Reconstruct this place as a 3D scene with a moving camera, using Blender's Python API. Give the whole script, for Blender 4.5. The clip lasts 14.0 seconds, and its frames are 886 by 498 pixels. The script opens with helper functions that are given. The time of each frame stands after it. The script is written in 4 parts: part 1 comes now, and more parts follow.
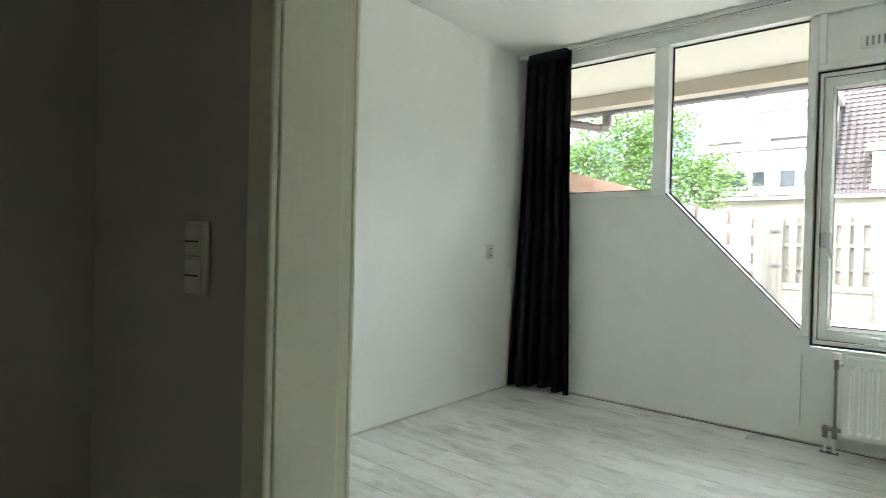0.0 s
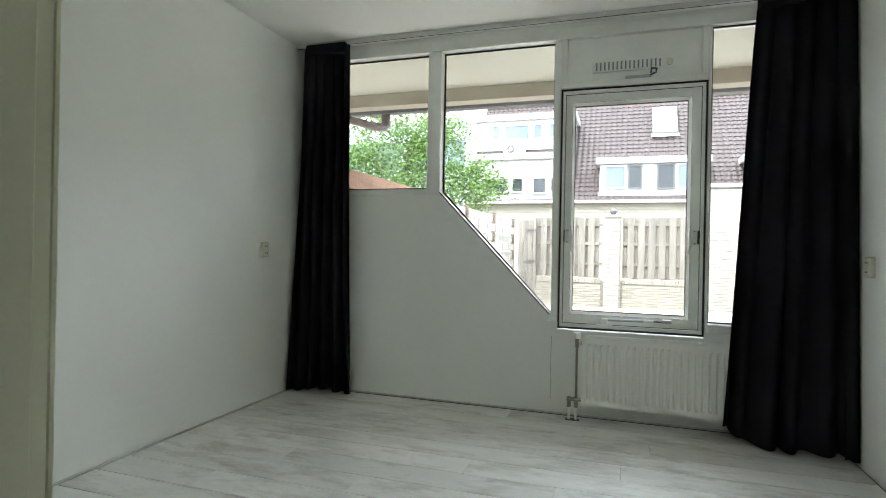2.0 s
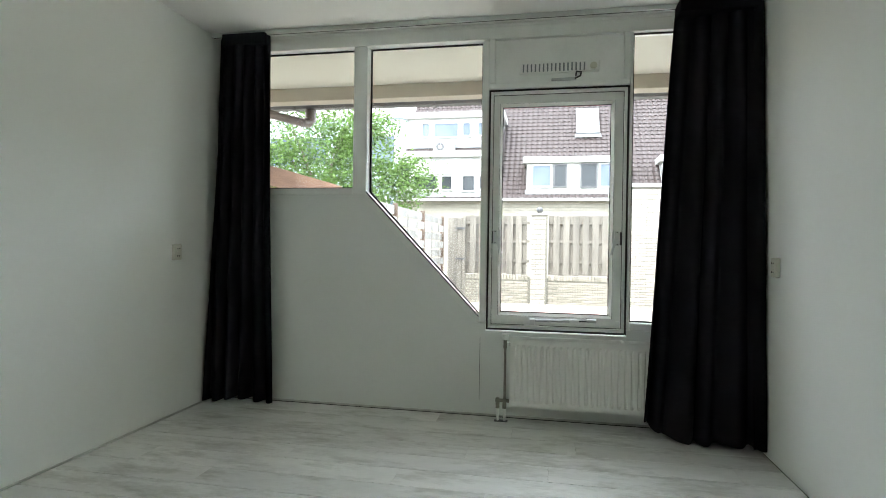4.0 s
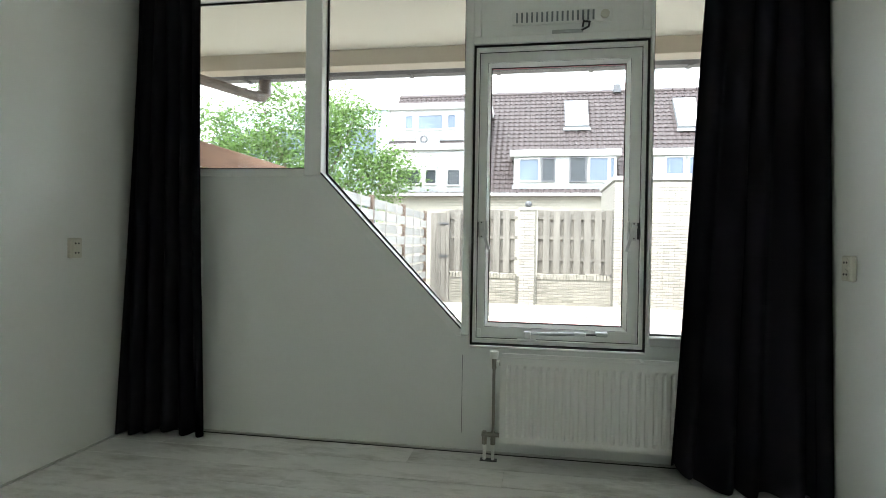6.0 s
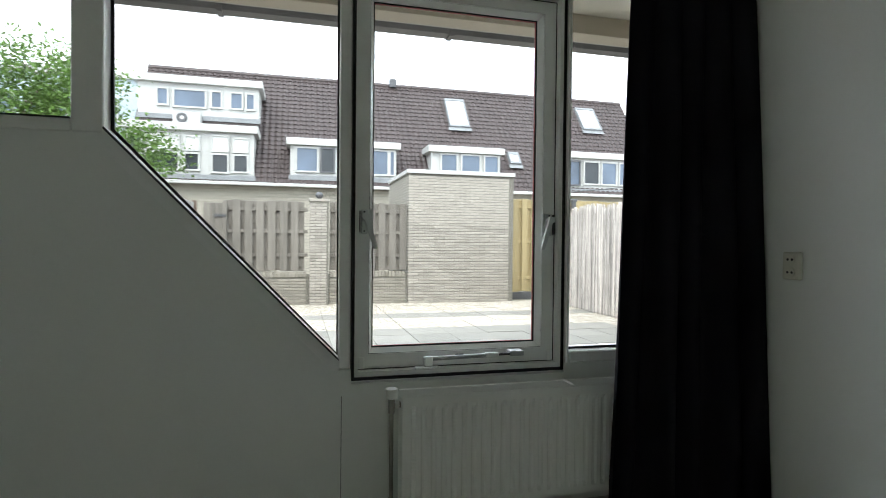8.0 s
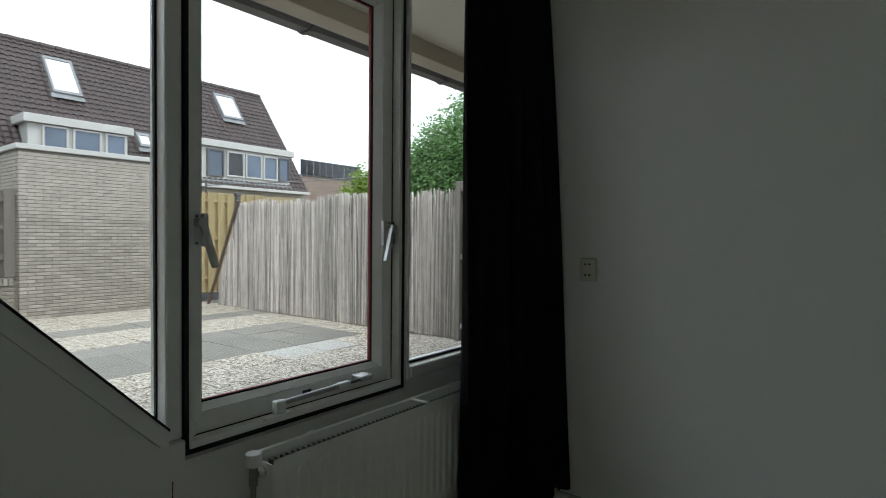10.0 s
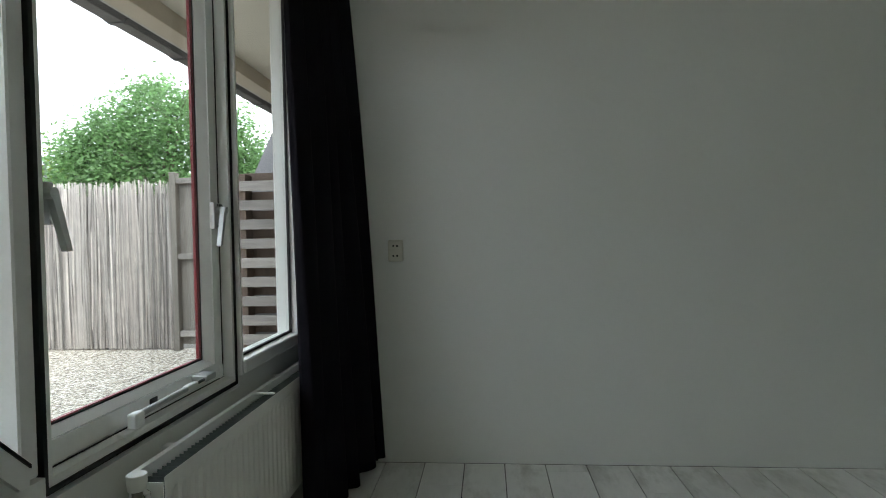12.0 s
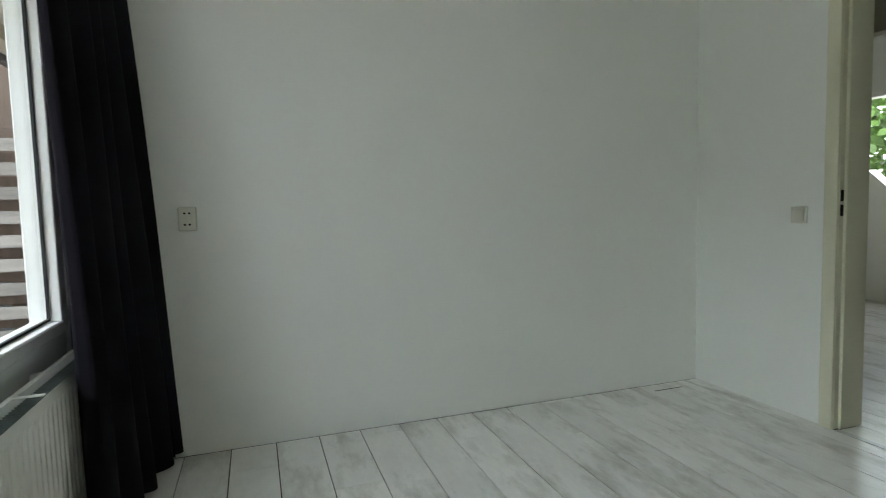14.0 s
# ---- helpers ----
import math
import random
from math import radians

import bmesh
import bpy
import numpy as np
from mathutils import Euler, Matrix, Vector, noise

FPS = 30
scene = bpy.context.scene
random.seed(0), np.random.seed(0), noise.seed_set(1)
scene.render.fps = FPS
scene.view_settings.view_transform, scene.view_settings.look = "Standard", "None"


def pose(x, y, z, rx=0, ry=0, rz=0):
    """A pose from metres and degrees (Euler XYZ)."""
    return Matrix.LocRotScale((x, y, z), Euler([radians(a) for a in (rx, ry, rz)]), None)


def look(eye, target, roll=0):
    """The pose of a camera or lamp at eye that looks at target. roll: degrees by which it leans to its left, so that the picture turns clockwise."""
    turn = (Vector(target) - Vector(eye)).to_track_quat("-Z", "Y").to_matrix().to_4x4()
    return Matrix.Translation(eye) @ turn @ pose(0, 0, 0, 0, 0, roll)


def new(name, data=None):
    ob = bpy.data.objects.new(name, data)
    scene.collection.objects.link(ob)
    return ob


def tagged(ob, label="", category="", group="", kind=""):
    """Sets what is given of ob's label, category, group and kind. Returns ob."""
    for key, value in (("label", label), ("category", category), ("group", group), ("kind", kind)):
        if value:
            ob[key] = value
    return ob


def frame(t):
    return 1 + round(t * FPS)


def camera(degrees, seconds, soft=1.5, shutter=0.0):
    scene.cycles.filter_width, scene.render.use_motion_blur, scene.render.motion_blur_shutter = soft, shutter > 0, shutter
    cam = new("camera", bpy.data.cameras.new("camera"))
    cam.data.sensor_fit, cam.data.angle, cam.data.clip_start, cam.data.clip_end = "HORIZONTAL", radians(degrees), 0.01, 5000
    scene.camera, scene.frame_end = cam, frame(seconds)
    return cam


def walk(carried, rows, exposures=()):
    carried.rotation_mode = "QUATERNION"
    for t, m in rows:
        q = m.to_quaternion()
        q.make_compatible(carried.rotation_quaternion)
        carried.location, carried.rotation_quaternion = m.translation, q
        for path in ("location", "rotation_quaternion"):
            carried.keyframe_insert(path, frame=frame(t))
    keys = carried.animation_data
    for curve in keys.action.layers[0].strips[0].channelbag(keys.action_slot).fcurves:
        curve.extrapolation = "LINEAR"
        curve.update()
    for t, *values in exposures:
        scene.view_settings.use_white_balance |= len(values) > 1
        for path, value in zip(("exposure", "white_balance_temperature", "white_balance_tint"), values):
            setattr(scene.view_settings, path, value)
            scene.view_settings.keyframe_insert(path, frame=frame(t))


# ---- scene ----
cam = camera(77.2, 14.0, soft=0.85, shutter=0.25)
PATH = [
    (0, (0.435, -3.898, 1.119), (-0.854, -2.369, 1.1), 1.5),
    (0.5, (0.429, -3.881, 1.108), (-0.656, -2.201, 1.095), 1.3),
    (1, (0.421, -3.844, 1.098), (-0.471, -2.054, 1.095), 1.1),
    (1.5, (0.411, -3.821, 1.099), (-0.348, -1.97, 1.098), 1.1),
    (2, (0.422, -3.799, 1.098), (-0.203, -1.899, 1.096), 1.1),
    (2.5, (0.429, -3.769, 1.097), (-0.087, -1.837, 1.095), 1.0),
    (3, (0.423, -3.753, 1.114), (-0.033, -1.805, 1.11), 0.9),
    (5.5, (0.394, -3.272, 1.137), (0.057, -1.3, 1.12), 0.9),
    (6, (0.339, -2.968, 1.119), (0.007, -0.996, 1.099), 0.9),
    (6.5, (0.283, -2.734, 1.105), (0.026, -0.75, 1.082), 1.1),
    (7, (0.144, -2.513, 1.128), (0.16, -0.513, 1.105), 1.0),
    (7.5, (-0.032, -2.341, 1.124), (0.212, -0.356, 1.097), 0.7),
    (10, (-0.779, -1.472, 1.184), (0.809, -0.256, 1.14), 0.5),
    (10.5, (-0.846, -1.347, 1.204), (0.894, -0.364, 1.141), 0.3),
    (11, (-0.916, -1.145, 1.134), (0.98, -0.51, 1.097), -0.7),
    (11.5, (-0.983, -1.038, 1.118), (0.974, -0.629, 1.083), -1.0),
    (12, (-1.086, -0.93, 1.107), (0.907, -0.768, 1.063), -1.1),
    (12.5, (-1.125, -0.855, 1.092), (0.874, -0.902, 1.036), -1.1),
    (13, (-1.099, -0.796, 1.061), (0.881, -1.064, 0.986), -1.4),
    (13.5, (-1.053, -0.77, 1.063), (0.891, -1.226, 0.947), -1.5),
    (14, (-1.016, -0.751, 1.066), (0.873, -1.39, 0.915), -1.5),
]
walk(cam, [(t, look(eye, target, roll)) for t, eye, target, roll in PATH],
     exposures=[(0, 3.42), (0.6, 3.15), (1.5, 2.92), (3, 2.78), (5.5, 2.75), (6.5, 2.35), (7.5, 1.9), (10, 0.75), (11, 1.15), (12.5, 1.95), (13.2, 2.25), (14, 2.58)])
scene.cycles.max_bounces, scene.cycles.diffuse_bounces = 14, 10

# ---- world and sun ----
SUN_ELEV, SUN_AZ = 52.0, 200.0
world = bpy.data.worlds.new("overcast_sky")
scene.world = world
world.use_nodes = True
wn, wl = world.node_tree.nodes, world.node_tree.links
wn.clear()
w_out = wn.new("ShaderNodeOutputWorld")
w_bg = wn.new("ShaderNodeBackground")
w_sky = wn.new("ShaderNodeTexSky")
w_sky.sky_type = "NISHITA"
w_sky.sun_disc = False
w_sky.sun_elevation = radians(SUN_ELEV)
w_sky.sun_rotation = radians(SUN_AZ)
w_sky.dust_density = 6.0
w_mix = wn.new("ShaderNodeMix")
w_mix.data_type = "RGBA"
w_mix.inputs["Factor"].default_value = 0.9
w_mix.inputs["B"].default_value = (12.4, 13.4, 14.75, 1)      # the closed cloud cover
wl.new(w_sky.outputs["Color"], w_mix.inputs["A"])
wl.new(w_mix.outputs["Result"], w_bg.inputs["Color"])
w_bg.inputs["Strength"].default_value = 0.1
wl.new(w_bg.outputs["Background"], w_out.inputs["Surface"])

sun_data = bpy.data.lights.new("sun", "SUN")
sun_data.energy, sun_data.angle, sun_data.color = 0.8, radians(25), (1.0, 0.96, 0.9)
sun = new("sun", sun_data)
az, el = radians(SUN_AZ), radians(SUN_ELEV)
sun.matrix_world = look((0, 0, 30), (-10 * math.sin(az) * math.cos(el), -10 * math.cos(az) * math.cos(el), 30 - 10 * math.sin(el)))


# ---- materials ----
def shade(c, k):
    return (min(c[0] * k, 1), min(c[1] * k, 1), min(c[2] * k, 1), 1)


def mat(name, base, rough=0.6, metal=0.0, var=0.08, scale=5.0, fine=60.0, bump=0.0, stretch=(1, 1, 1), rnd=0.0, spec=0.5, dirt=None, dirt_scale=1.5, dirt_amt=0.5):
    m = bpy.data.materials.new(name)
    m.use_nodes = True
    n, l = m.node_tree.nodes, m.node_tree.links
    b = n["Principled BSDF"]
    b.inputs["Roughness"].default_value = rough
    b.inputs["Metallic"].default_value = metal
    b.inputs["Specular IOR Level"].default_value = spec
    tc = n.new("ShaderNodeTexCoord")
    info = n.new("ShaderNodeObjectInfo")
    off = n.new("ShaderNodeVectorMath")
    off.operation = "MULTIPLY_ADD"
    off.inputs[1].default_value = stretch
    comb = n.new("ShaderNodeCombineXYZ")
    sc = n.new("ShaderNodeMath")
    sc.operation = "MULTIPLY"
    sc.inputs[1].default_value = 37.0 if rnd else 0.0
    l.new(info.outputs["Random"], sc.inputs[0])
    for k in range(3):
        l.new(sc.outputs[0], comb.inputs[k])
    l.new(tc.outputs["Object"], off.inputs[0])
    l.new(comb.outputs[0], off.inputs[2])
    big = n.new("ShaderNodeTexNoise")
    big.inputs["Scale"].default_value = scale
    big.inputs["Detail"].default_value = 4
    small = n.new("ShaderNodeTexNoise")
    small.inputs["Scale"].default_value = fine
    small.inputs["Detail"].default_value = 3
    l.new(off.outputs[0], big.inputs["Vector"])
    l.new(off.outputs[0], small.inputs["Vector"])
    add = n.new("ShaderNodeMath")
    add.operation = "MULTIPLY_ADD"
    add.inputs[1].default_value = 0.4
    l.new(small.outputs["Fac"], add.inputs[0])
    l.new(big.outputs["Fac"], add.inputs[2])
    ramp = n.new("ShaderNodeMapRange")
    ramp.inputs["From Min"].default_value, ramp.inputs["From Max"].default_value = 0.45, 0.95
    l.new(add.outputs[0], ramp.inputs["Value"])
    mix = n.new("ShaderNodeMix")
    mix.data_type = "RGBA"
    mix.inputs["A"].default_value, mix.inputs["B"].default_value = shade(base, 1 - var), shade(base, 1 + var)
    l.new(ramp.outputs["Result"], mix.inputs["Factor"])
    col = mix.outputs["Result"]
    if dirt:
        dn = n.new("ShaderNodeTexNoise")
        dn.inputs["Scale"].default_value = dirt_scale
        dn.inputs["Detail"].default_value = 6
        dn.inputs["Roughness"].default_value = 0.7
        l.new(off.outputs[0], dn.inputs["Vector"])
        dr = n.new("ShaderNodeMapRange")
        dr.inputs["From Min"].default_value, dr.inputs["From Max"].default_value = 0.48, 0.7
        dr.inputs["To Max"].default_value = dirt_amt
        l.new(dn.outputs["Fac"], dr.inputs["Value"])
        dm = n.new("ShaderNodeMix")
        dm.data_type = "RGBA"
        dm.inputs["B"].default_value = (*dirt, 1)
        l.new(dr.outputs["Result"], dm.inputs["Factor"])
        l.new(col, dm.inputs["A"])
        col = dm.outputs["Result"]
    if rnd:
        hs = n.new("ShaderNodeHueSaturation")
        rr = n.new("ShaderNodeMapRange")
        rr.inputs["To Min"].default_value, rr.inputs["To Max"].default_value = 1 - rnd, 1 + rnd
        l.new(info.outputs["Random"], rr.inputs["Value"])
        l.new(rr.outputs["Result"], hs.inputs["Value"])
        l.new(col, hs.inputs["Color"])
        col = hs.outputs["Color"]
    l.new(col, b.inputs["Base Color"])
    if bump:
        bp = n.new("ShaderNodeBump")
        bp.inputs["Strength"].default_value = 1.0
        bp.inputs["Distance"].default_value = bump
        l.new(add.outputs[0], bp.inputs["Height"])
        l.new(bp.outputs["Normal"], b.inputs["Normal"])
    return m


def island_mat(name, base, var, rough=0.6, translucent=0.0):
    """A surface whose loose pieces differ in brightness."""
    m = bpy.data.materials.new(name)
    m.use_nodes = True
    n, l = m.node_tree.nodes, m.node_tree.links
    b = n["Principled BSDF"]
    b.inputs["Roughness"].default_value = rough
    geo = n.new("ShaderNodeNewGeometry")
    mix = n.new("ShaderNodeMix")
    mix.data_type = "RGBA"
    mix.inputs["A"].default_value, mix.inputs["B"].default_value = shade(base, 1 - var), shade(base, 1 + var)
    l.new(geo.outputs["Random Per Island"], mix.inputs["Factor"])
    tc = n.new("ShaderNodeTexCoord")
    nz = n.new("ShaderNodeTexNoise")
    nz.inputs["Scale"].default_value = 9.0
    l.new(tc.outputs["Object"], nz.inputs["Vector"])
    hs = n.new("ShaderNodeHueSaturation")
    mr = n.new("ShaderNodeMapRange")
    mr.inputs["To Min"].default_value, mr.inputs["To Max"].default_value = 0.75, 1.25
    l.new(nz.outputs["Fac"], mr.inputs["Value"])
    l.new(mr.outputs["Result"], hs.inputs["Value"])
    l.new(mix.outputs["Result"], hs.inputs["Color"])
    l.new(hs.outputs["Color"], b.inputs["Base Color"])
    if translucent:
        out = n["Material Output"]
        tr = n.new("ShaderNodeBsdfTranslucent")
        l.new(hs.outputs["Color"], tr.inputs["Color"])
        ms = n.new("ShaderNodeMixShader")
        ms.inputs[0].default_value = translucent
        l.new(b.outputs[0], ms.inputs[1])
        l.new(tr.outputs[0], ms.inputs[2])
        l.new(ms.outputs[0], out.inputs["Surface"])
    return m


def glass_mat(name, tint=(0.96, 0.98, 0.97)):
    m = bpy.data.materials.new(name)
    m.use_nodes = True
    n, l = m.node_tree.nodes, m.node_tree.links
    n.remove(n["Principled BSDF"])
    clear = n.new("ShaderNodeBsdfTransparent")
    clear.inputs["Color"].default_value = (*tint, 1)
    gloss = n.new("ShaderNodeBsdfGlossy")
    gloss.inputs["Roughness"].default_value = 0.02
    lw = n.new("ShaderNodeLayerWeight")
    lw.inputs["Blend"].default_value = 0.5
    fr = n.new("ShaderNodeMath")
    fr.operation = "POWER"
    fr.inputs[1].default_value = 5.0
    l.new(lw.outputs["Facing"], fr.inputs[0])
    fr2 = n.new("ShaderNodeMath")
    fr2.operation = "MULTIPLY_ADD"
    fr2.inputs[1].default_value, fr2.inputs[2].default_value = 0.5, 0.02
    l.new(fr.outputs[0], fr2.inputs[0])
    fr = fr2
    ms = n.new("ShaderNodeMixShader")
    l.new(fr.outputs[0], ms.inputs[0])
    l.new(clear.outputs[0], ms.inputs[1])
    l.new(gloss.outputs[0], ms.inputs[2])
    l.new(ms.outputs[0], n["Material Output"].inputs["Surface"])
    return m


M_WALL = mat("white_wall_paint", (0.85, 0.868, 0.835), 0.85, var=0.02, scale=1.5, fine=250, bump=0.0004, spec=0.2)
# hall walls coloured darker than the room's, standing in for the hall's shade
M_HALL = mat("darkened_hall_paint", (0.5, 0.485, 0.43), 0.85, var=0.03, scale=1.5, fine=250, bump=0.0004, spec=0.2)
M_CEIL = mat("white_ceiling_paint", (0.88, 0.88, 0.86), 0.9, var=0.02, scale=2, fine=300, bump=0.0006, spec=0.2)
M_BOARD = mat("white_painted_board", (0.86, 0.878, 0.85), 0.6, var=0.02, scale=2, fine=90, bump=0.0003)
M_FRAME = mat("white_gloss_paint", (0.9, 0.91, 0.885), 0.35, var=0.03, scale=6, fine=120, bump=0.0003, dirt=(0.55, 0.55, 0.5), dirt_scale=7, dirt_amt=0.14)
M_CASING = mat("cream_door_paint", (0.74, 0.73, 0.57), 0.45, var=0.04, scale=4, fine=100, bump=0.0003)
M_RUBBER = mat("black_rubber", (0.012, 0.012, 0.012), 0.6, var=0.2)
M_RED = mat("red_outside_paint", (0.28, 0.03, 0.04), 0.45, var=0.1)
M_GLASS = glass_mat("window_glass")
M_STEEL = mat("satin_aluminium", (0.55, 0.56, 0.56), 0.35, 0.35, var=0.1, scale=20)
M_DARKSTEEL = mat("dark_grey_metal", (0.1, 0.1, 0.105), 0.45, 0.6, var=0.1, scale=20)
M_HANDLE = mat("brushed_handle_metal", (0.72, 0.73, 0.73), 0.3, 0.25, var=0.06, scale=30)
M_RAIL = mat("pale_grey_rail_metal", (0.62, 0.63, 0.62), 0.4, 0.1, var=0.05, scale=20)
M_CHROME = mat("worn_chrome", (0.3, 0.285, 0.25), 0.4, 0.6, var=0.1, scale=30)
M_RAD = mat("white_enamel", (0.91, 0.915, 0.88), 0.4, var=0.02, scale=3)
M_RADDARK = mat("grey_convector_steel", (0.25, 0.29, 0.29), 0.5, 0.3, var=0.15, scale=20)
M_PLASTIC = mat("cream_plastic", (0.7, 0.69, 0.6), 0.35, var=0.03)
M_HOLE = mat("dark_hole", (0.02, 0.02, 0.02), 0.8)
M_CURTAIN = mat("black_curtain_cloth", (0.011, 0.010, 0.014), 0.95, var=0.3, scale=3, fine=400, bump=0.0006, spec=0.1)
M_GROOVE = mat("dark_plank_joint", (0.03, 0.028, 0.025), 0.9, var=0.2)
M_SKIRT = mat("grey_white_skirting", (0.6, 0.6, 0.56), 0.6, var=0.05)


def plank_mat():
    m = mat("whitewashed_oak_laminate", (0.83, 0.825, 0.8), 0.26, var=0.08, scale=2.6, fine=16, bump=0.0003, stretch=(1.0, 2.6, 2.6), rnd=0.05,
            dirt=(0.42, 0.41, 0.365), dirt_scale=2.4, dirt_amt=0.7)
    return m


M_PLANK = plank_mat()


# ---- building blocks ----
def box(bm, x0, x1, y0, y1, z0, z1):
    v = [bm.verts.new(p) for p in ((x0, y0, z0), (x1, y0, z0), (x1, y1, z0), (x0, y1, z0), (x0, y0, z1), (x1, y0, z1), (x1, y1, z1), (x0, y1, z1))]
    for f in ((3, 2, 1, 0), (4, 5, 6, 7), (0, 1, 5, 4), (1, 2, 6, 5), (2, 3, 7, 6), (3, 0, 4, 7)):
        bm.faces.new([v[i] for i in f])
    return bm


def solid(*b, bevel=0.0, seg=1):
    bm = bmesh.new()
    box(bm, *b)
    if bevel:
        bmesh.ops.bevel(bm, geom=bm.edges[:], offset=bevel, segments=seg, affect="EDGES", profile=0.5)
    return bm


def prism(points, y0, y1, axis="y"):
    """An outline in x and z, pushed from y0 to y1 (or an outline in y and z, pushed along x; or in x and y, along z)."""
    bm = bmesh.new()
    put = {"y": lambda a, b, c: (a, c, b), "x": lambda a, b, c: (c, a, b), "z": lambda a, b, c: (a, b, c)}[axis]
    lo = [bm.verts.new(put(a, b, y0)) for a, b in points]
    hi = [bm.verts.new(put(a, b, y1)) for a, b in points]
    bm.faces.new(lo)
    bm.faces.new(hi[::-1])
    k = len(points)
    for i in range(k):
        bm.faces.new((lo[i], hi[i], hi[(i + 1) % k], lo[(i + 1) % k]))
    bmesh.ops.recalc_face_normals(bm, faces=bm.faces[:])
    return bm


def ring(outer, inner, y0, y1):
    """A frame between two outlines with the same count of corners, in x and z, from y0 to y1."""
    bm = bmesh.new()
    k = len(outer)
    rows = [[bm.verts.new((a, y, b)) for a, b in pts] for y in (y0, y1) for pts in (outer, inner)]
    o0, i0, o1, i1 = rows
    for i in range(k):
        j = (i + 1) % k
        for q in ((o0[i], o0[j], i0[j], i0[i]), (o1[i], i1[i], i1[j], o1[j]), (o0[i], o1[i], o1[j], o0[j]), (i0[i], i0[j], i1[j], i1[i])):
            bm.faces.new(q)
    bmesh.ops.recalc_face_normals(bm, faces=bm.faces[:])
    return bm


def slope_ring(outer, inner, yo, yi, y1):
    """A frame whose face runs from yo at the outer edge to yi at the inner edge."""
    bm = ring(outer, inner, min(yo, yi), y1)
    bm.verts.ensure_lookup_table()
    k = len(outer)
    for i in range(k):
        bm.verts[i].co.y, bm.verts[k + i].co.y = yo, yi
    return bm


def rect(x0, x1, z0, z1):
    return [(x0, z0), (x1, z0), (x1, z1), (x0, z1)]


def rod(bm, a, b, r, seg=12, r2=None):
    a, b = Vector(a), Vector(b)
    m = Matrix.Translation((a + b) / 2) @ (b - a).to_track_quat("Z", "Y").to_matrix().to_4x4()
    bmesh.ops.create_cone(bm, cap_ends=True, segments=seg, radius1=r, radius2=r if r2 is None else r2, depth=(b - a).length, matrix=m)
    return bm


def pipe(points, r, seg=10):
    bm = bmesh.new()
    for a, b in zip(points, points[1:]):
        rod(bm, a, b, r, seg)
    for p in points[1:-1]:
        bmesh.ops.create_icosphere(bm, subdivisions=2, radius=r * 1.02, matrix=Matrix.Translation(p))
    return bm


def part(name, bm, material, parent=None, label="", smooth=False):
    me = bpy.data.meshes.new(name)
    bm.to_mesh(me)
    bm.free()
    me.materials.append(material)
    if smooth:
        for p in me.polygons:
            p.use_smooth = True
    ob = new(name, me)
    if parent:
        ob.parent = parent
        ob.matrix_parent_inverse = parent.matrix_basis.inverted()
    if label:
        ob["label"] = label
    return ob


def part_data(name, me, parent, m):
    ob = new(name, me)
    ob.parent = parent
    ob.matrix_parent_inverse = parent.matrix_basis.inverted()
    ob.matrix_basis = m
    return ob


def thing(name, at, label, category, group="", kind=""):
    e = new(name)
    e.empty_display_size = 0.1
    e.matrix_basis = pose(*at)
    return tagged(e, label, category, group, kind)


def mesh_of(name, bm, *materials):
    me = bpy.data.meshes.new(name)
    bm.to_mesh(me)
    bm.free()
    for m in materials:
        me.materials.append(m)
    return me


# ---- the room: plan in metres ----
XL, XR, YB, ZC = -2.0, 1.6, -3.22, 2.625      # side walls, back wall, ceiling; the window front is y = 0
T, TB = 0.1, 0.15
HX0, HX1 = -1.2, 3.2
DX0, DX1, DH = -0.35, 0.75, 2.08              # door opening in the back wall
HALL_Y = -4.55

# ---- large structure ----
tagged(part("wall_west", solid(XL - T, XL, YB - TB, 0.1, 0, ZC), M_WALL), "smooth white painted side wall of the empty room", "wall", kind="structure")
tagged(part("wall_east", solid(XR, XR + T, YB - TB, 0.1, 0, ZC), M_WALL), "smooth white painted wall with a double socket", "wall", kind="structure")
tagged(part("wall_south", prism([(XL, 0), (DX0 - 0.03, 0), (DX0 - 0.03, DH + 0.03), (DX1 + 0.03, DH + 0.03), (DX1 + 0.03, 0), (XR, 0), (XR, ZC), (XL, ZC)], YB - TB, YB), M_WALL),
       "white painted back wall with a doorway to the hall", "wall", kind="structure")
tagged(part("ceiling", solid(XL - T, XR + T, YB - TB, 0.1, ZC, ZC + 0.12), M_CEIL), "plain white painted ceiling of the room", "ceiling", kind="structure")
subfloor = tagged(part("floor", solid(XL - T, XR + T, YB - TB, 0.1, -0.12, -0.009), M_GROOVE), "whitewashed wood laminate floor laid parallel to the window", "floor", kind="structure")

# window front: the boarded part under the panes
north = tagged(part("wall_north", prism([(XL, 0), (XR, 0), (XR, 0.606), (0.896, 0.606), (0.896, 0.566), (-0.009, 0.566), (-0.009, 0.62), (-0.078, 0.62), (-0.912, 1.4855), (XL, 1.4855)], 0.0, 0.1), M_BOARD),
               "flat white painted boarding with a slanted upper edge", "wall", kind="structure")
part("joint", solid(-0.0455, -0.0435, -0.0015, 0.0, 0.1, 0.52), M_GROOVE, north)

